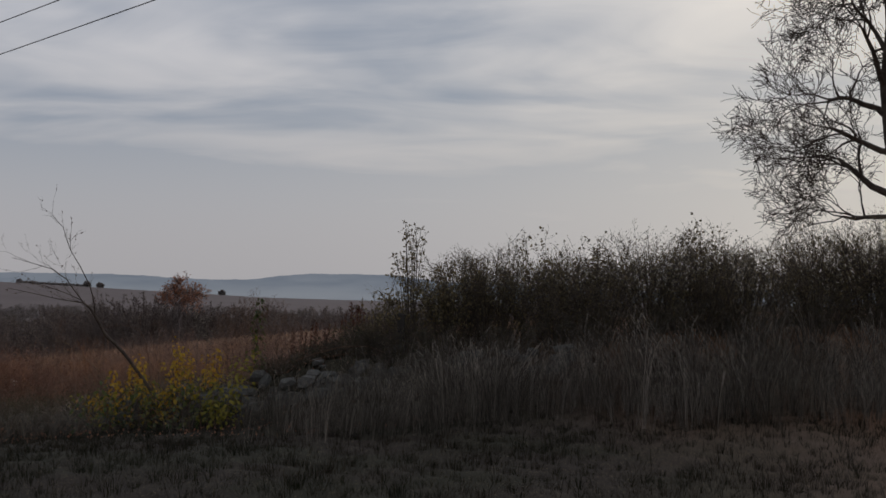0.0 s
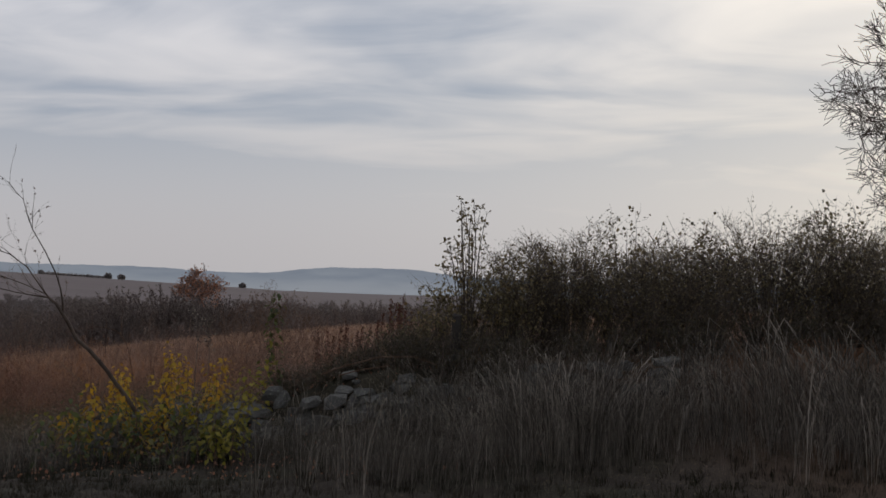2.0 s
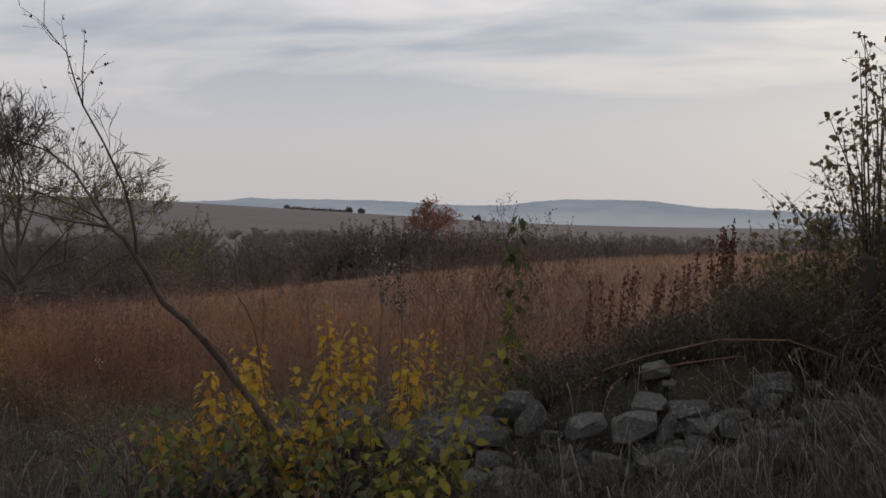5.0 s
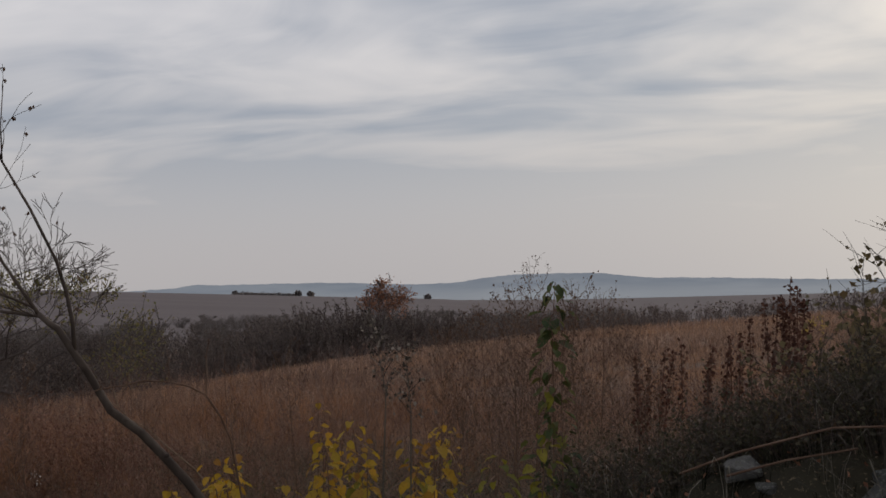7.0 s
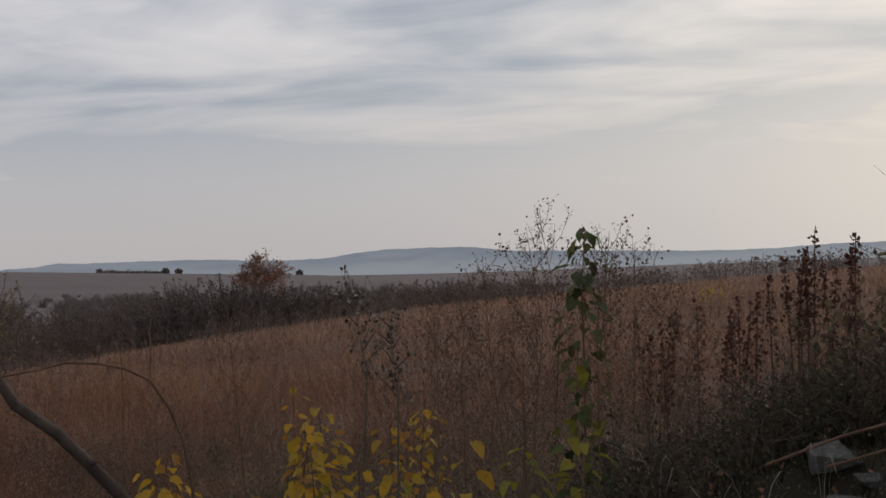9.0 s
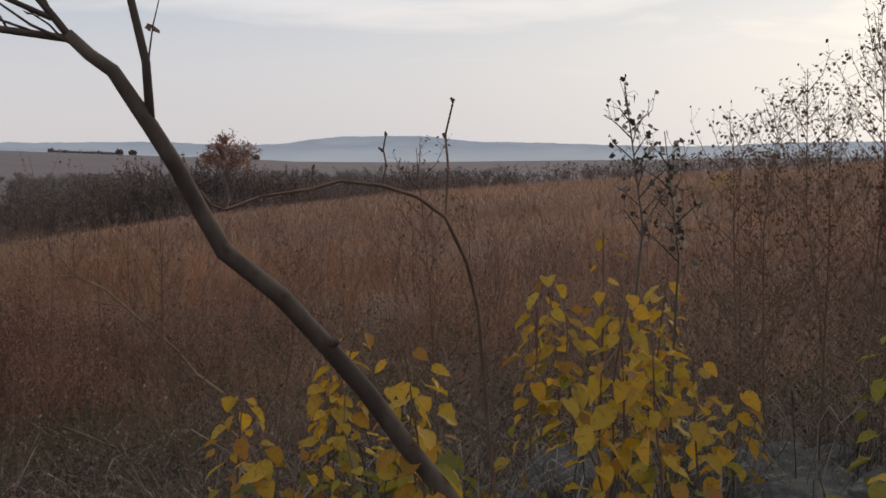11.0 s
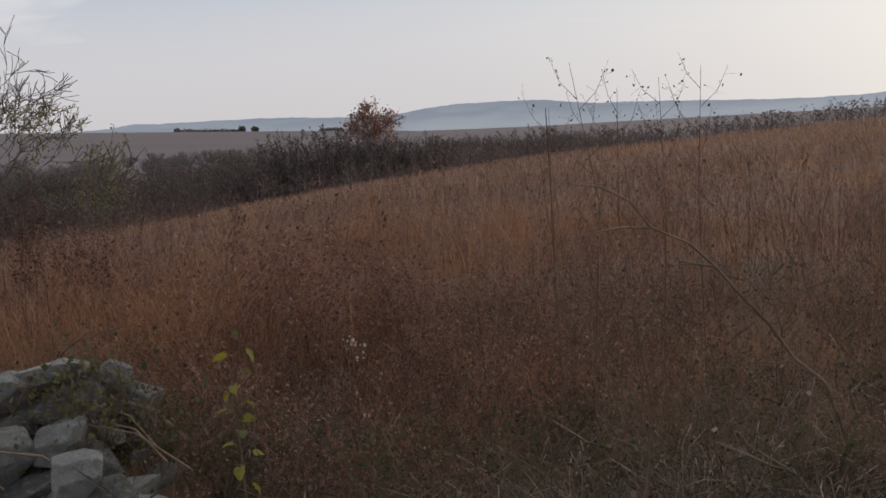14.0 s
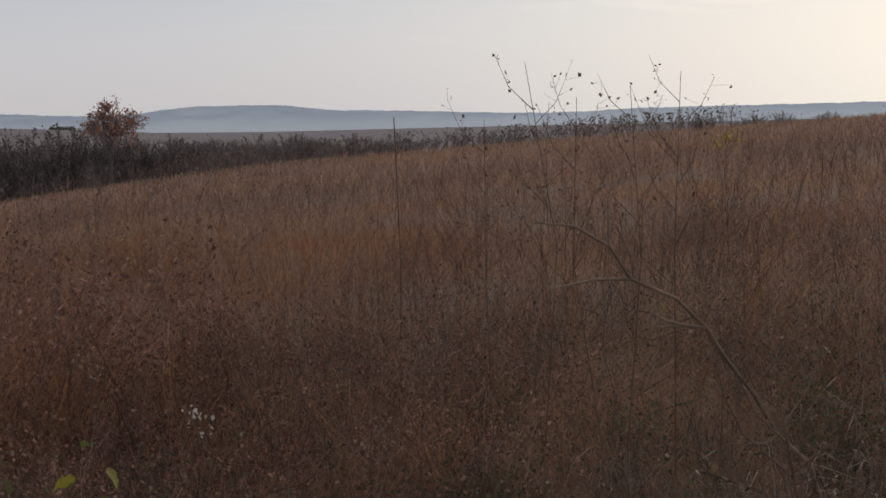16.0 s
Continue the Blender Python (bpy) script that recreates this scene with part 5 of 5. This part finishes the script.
def make_weeds():
    r = np.random.default_rng(61)
    said = "tall dead weed with dark dry seed pods"
    for k, (x, y, top) in enumerate(((-2.28, 14.3, 1.97), (-2.42, 14.35, 1.88), (-2.20, 14.45, 2.06), (-1.94, 14.3, 1.96), (-2.02, 14.1, 1.85), (-2.56, 14.4, 1.80), (-2.70, 14.3, 1.72), (-1.85, 14.5, 1.9), (-1.7, 14.4, 1.7), (-2.35, 14.6, 1.8))):
        seed_weed(x, y, top, 1000 + k, said, 460, 30, 0.3, 0.24, 0.012, thick=0.0030)
    for k, (x, y, top) in enumerate(((-4.86, 13.97, 1.66), (-4.55, 14.75, 1.35), (-5.6, 14.9, 1.1), (-3.65, 14.7, 1.66), (-4.3, 15.2, 1.3))):
        seed_weed(x, y, top, 1020 + k, said, 460, 36, 0.12, 0.22, 0.011, thick=0.0034)
    for k, (x, y, top) in enumerate(((-5.79, 16.45, 1.66), (-5.37, 16.53, 1.63), (-5.64, 16.5, 1.56), (-5.50, 16.48, 1.59), (-5.92, 16.6, 1.50))):
        seed_weed(x, y, top, 1040 + k, "slender dead weed with fine twigs and small husks", 60, 10, 0.55, 0.28, 0.011, thick=0.0026)
    for k in range(26):
        x, y = r.uniform(-10, -3.0), r.uniform(15.2, 20)
        seed_weed(x, y, float(ground_z(x, y)) + r.uniform(0.45, 0.75), 1060 + k, "dry weed with brown seed pods standing above the field", 70, 11, 0.3, 0.22, 0.012)
    for k in range(9):
        x, y = r.uniform(-2.6, -0.2), r.uniform(14.8, 16.5)
        seed_weed(x, y, float(ground_z(x, y)) + r.uniform(0.7, 1.1), 1100 + k, "dry weed with brown seed pods standing above the field", 70, 11, 0.3, 0.22, 0.013)
    seed_weed(-2.99, 14.3, 1.84, 1120, "feathery pale grass plume", 140, 16, 0.62, 0.16, 0.02, STRAW, STRAW, "grass_plume", "grass plumes", 0.005, 0.5)
    seed_weed(-2.86, 14.35, 1.70, 1121, "feathery pale grass plume", 120, 14, 0.62, 0.14, 0.02, STRAW, STRAW, "grass_plume", "grass plumes", 0.005, 0.5)
    for k, (x, y) in enumerate(((-6.93, 17.2), (-7.6, 18.2))):
        seed_weed(x, y, float(ground_z(x, y)) + 0.66, 1130 + k, "weed with tufts of pale seed fluff", 26, 4, 0.75, 0.08, 0.016, FLUFF, CANE, "fluffy_weed", "fluffy weeds")
    # dark upright seed spikes by the bank
    for k in range(22):
        x, y = r.uniform(-1.75, -0.7), 15.9 + r.normal(0, 0.35)
        top = 1.40 + 0.28 * (x + 2.0) + r.normal(0, 0.06) + (0.12 if x > -1.15 else 0)
        z = float(ground_z(x, y))
        ob = thing("dock_plant", (x, y, z), "dark brown upright dock spike gone to seed", "weed", "dock spikes")
        lean = (r.normal(0.04, 0.05), r.normal(0, 0.04))
        part("stem", Geo().tube([(0, 0, 0), (lean[0] * 0.4, lean[1] * 0.4, (top - z) * 0.6), (lean[0], lean[1], top - z)], (0.005, 0.004, 0.002), 4), DOCK, ob)
        head = Geo()
        for _ in range(90):
            h = r.uniform(0.62, 1.0)
            wide = 0.030 * (1.25 - h)
            flake(head, np.array((lean[0] * h ** 1.6, lean[1] * h ** 1.6, (top - z) * h)) + r.normal(0, wide, 3), 0.026, r)
        part("seed_head", head, DOCK, ob, kind="stuff")
    # low green plants between the rocks and the field
    for k in range(12):
        x, y = -7.5 + r.normal(0, 0.5), 16.6 + r.normal(0, 0.3)
        bush("green_plant", (x, y, float(ground_z(x, y))), r.uniform(0.25, 0.45), 0.22, 16, 12, 1200 + k, "low dark green plant growing beside the rocks", GREEN_HERB, 0.028, 0.3, CANE, "green plants", "plant", 0.1, 0.003)
    for k in range(34):
        x, y = -4.9 + r.normal(0, 1.0), 15.9 + abs(r.normal(0, 1.0))
        bush("green_plant", (x, y, float(ground_z(x, y))), r.uniform(0.18, 0.32), 0.2, 13, 9, 1230 + k, "low grey-green plant among the dead weeds", GREEN_HERB, 0.022, 0.3, CANE, "green plants", "plant", 0.1, 0.003)
    # the dead branch stuck in the field
    base = np.array((-4.78, 16.66, float(ground_z(-4.78, 16.66)) - 0.03))
    ob = thing("dead_branch", base, "long bleached dead branch leaning in the weeds", "branch")
    main = np.array([base, (-4.92, 16.60, 0.40), (-5.04, 16.55, 0.51), (-5.13, 16.50, 0.65), (-5.24, 16.41, 0.78), (-5.33, 16.32, 0.90), (-5.42, 16.30, 0.99), (-5.55, 16.29, 1.05), (-5.62, 16.25, 1.15), (-5.63, 16.20, 1.28)]) - base
    part("stick", Geo().tube(main, np.linspace(0.0085, 0.0038, len(main)), 6), DEADWOOD, ob, smooth=True)
    for pts in (((-5.55, 16.29, 1.05), (-5.66, 16.24, 1.06), (-5.80, 16.2, 1.04)), ((-5.62, 16.25, 1.15), (-5.72, 16.22, 1.21), (-5.83, 16.2, 1.225)), ((-5.33, 16.32, 0.90), (-5.40, 16.28, 0.915), (-5.49, 16.25, 0.92)),
                ((-5.40, 16.28, 0.915), (-5.46, 16.26, 0.935), (-5.5, 16.25, 0.96)), ((-5.04, 16.55, 0.51), (-5.1, 16.5, 0.5), (-5.22, 16.45, 0.52))):
        part("twig", Geo().tube(np.array(pts) - base, (0.005, 0.004, 0.002), 5), DEADWOOD, ob)
    # bleached twigs fallen over the rock pile
    for k in range(9):
        x, y = r.uniform(-8.1, -7.25), r.uniform(15.35, 16.1)
        a, l = r.uniform(-0.5, 0.9), r.uniform(0.35, 0.7)
        z = max(float(ground_z(x, y)), 0.30) + 0.16
        pts = [(x - math.cos(a) * l * s, y - math.sin(a) * l * s * 0.5, z + h) for s, h in ((-0.5, -0.12), (-0.2, 0.0), (0.15, 0.03), (0.5, -0.05))]
        alone("fallen_twig", Geo().tube(pts, (0.004, 0.0035, 0.003, 0.0015), 5), DEADWOOD, "thin bleached twig lying over the rocks", "twig", group="twigs on the rocks")
    # a fallen branch over the heap
    for k, pts in enumerate((((-1.45, 13.75, 1.10), (-1.2, 13.72, 1.20), (-0.8, 13.70, 1.31), (-0.45, 13.7, 1.32), (-0.2, 13.7, 1.24)), ((-1.25, 13.7, 1.10), (-1.0, 13.7, 1.17), (-0.7, 13.72, 1.22)))):
        alone("fallen_branch", Geo().tube(pts, np.linspace(0.006, 0.004, len(pts)), 6), CANE, "dry fallen branch lying across the rubble", "branch", group="fallen branches")
    # tall reddish plumes at the field's edge
    for k in range(12):
        x, y = r.uniform(-9.4, -8.0), r.uniform(17.6, 19.0)
        seed_weed(x, y, r.uniform(0.85, 1.45), 1160 + k, "tall reddish grass plume standing above the field", 90, 12, 0.68, 0.09, 0.016, DOCK, CANE, "reed_plume", "reed plumes", 0.004, 0.4)
    # a thin dead stalk standing alone in the field
    x, y = -6.2, 19.4
    z = float(ground_z(x, y))
    alone("dead_stalk", Geo().tube([(x, y, z - 0.05), (x + 0.02, y, z + 0.8), (x + 0.005, y, 1.52)], (0.004, 0.004, 0.003), 6), CANE, "single dark dead stalk standing in the field", "stalk")


def make_grass():
    straw = [arch_proto(200 + s, 0.66, 9, 0.0012, 0.3 + 0.08 * (s % 4)) for s in range(8)]
    short = [plume_proto(220 + s, 0.15, 11, 0.0018, 0.16) for s in range(6)]
    bent = [arch_proto(240 + s, 0.40, 8, 0.0014, 0.45) for s in range(6)]

    bank = Geo()
    at = scatter(12500, -1.8, 9.5, 10.6, 14.3, lambda x, y: smooth_step(10.6, 12.6, y + 1.2 * (patches(x, y, 0.8, 3.0) - 0.5)) * smooth_step(-0.9, 0.3, x + 0.35 * (13.6 - y)) * smooth_step(13.9, 13.1, y - 0.05 * x) * (0.25 + 0.75 * patches(x, y, 0.5, 2.0)))
    stamp(bank, straw, at, rng.uniform(0.5, 1.15, len(at)) * (0.45 + 1.1 * patches(at[:, 0], at[:, 1], 0.42, 1.0)), 0.3)
    at = scatter(500, -2.0, 0.3, 12.5, 13.25, lambda x, y: 0.2 + 0.8 * patches(x, y, 0.35, 2.0))
    stamp(bank, straw, at, rng.uniform(0.3, 0.7, len(at)), 0.3)
    alone("bank_grass", bank, STRAW, "tall pale dry grass covering the bank", "dry grass", "stuff")

    verge = Geo()
    at = scatter(17000, -9, 9, 6.5, 14.2, lambda x, y: 0.35 + 0.65 * patches(x, y, 0.6, 4.0))
    stamp(verge, short, at, rng.uniform(0.5, 1.4, len(at)), 0.2)
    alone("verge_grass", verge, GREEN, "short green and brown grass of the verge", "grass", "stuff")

    dry = Geo()
    at = scatter(2600, -9, 1.5, 12.3, 15.2, lambda x, y: 0.15 + 0.85 * smooth_step(0.45, 0.75, patches(x, y, 0.7, 6.0)))
    stamp(dry, bent, at, rng.uniform(0.5, 1.15, len(at)), 0.4)
    alone("dry_tufts", dry, STRAW, "matted tufts of pale dry grass", "dry grass", "stuff")

    litter = Geo()
    r = np.random.default_rng(77)
    for _ in range(1500):
        x, y = r.uniform(-8, 1), r.uniform(11.5, 15.2)
        flake(litter, (x, y, float(ground_z(x, y)) + 0.02 + abs(r.normal(0, 0.03))), r.uniform(0.018, 0.04), r)
    alone("leaf_litter", litter, RUST_LEAF, "fallen brown leaves on the ground", "leaves", "stuff")


def make_cables():
    for ends in (((-7.13, 16.74, 6.0), (-3.35, 13.21, 6.0)), ((-6.86, 16.13, 6.4), (-5.3, 14.72, 6.4))):
        a, b = np.array(ends[0]), np.array(ends[1])
        run = (b - a) / np.linalg.norm(b - a)
        a, b = a - run * 16, b + run * 16
        pts = [a + (b - a) * t + np.array((0, 0, 0.12 * (2 * t - 1) ** 2)) for t in np.linspace(0, 1, 25)]
        alone("overhead_cable", Geo().tube(pts, 0.008, 5), WIRE, "thin dark overhead cable against the sky", "cable", group="overhead cables")


make_trees()
make_valley()
make_hedge()
make_leaning_sapling()
make_cane()
make_green_stalk()
make_nettles()
make_shoots()
make_weeds()
make_stones()
make_cables()
make_grass()
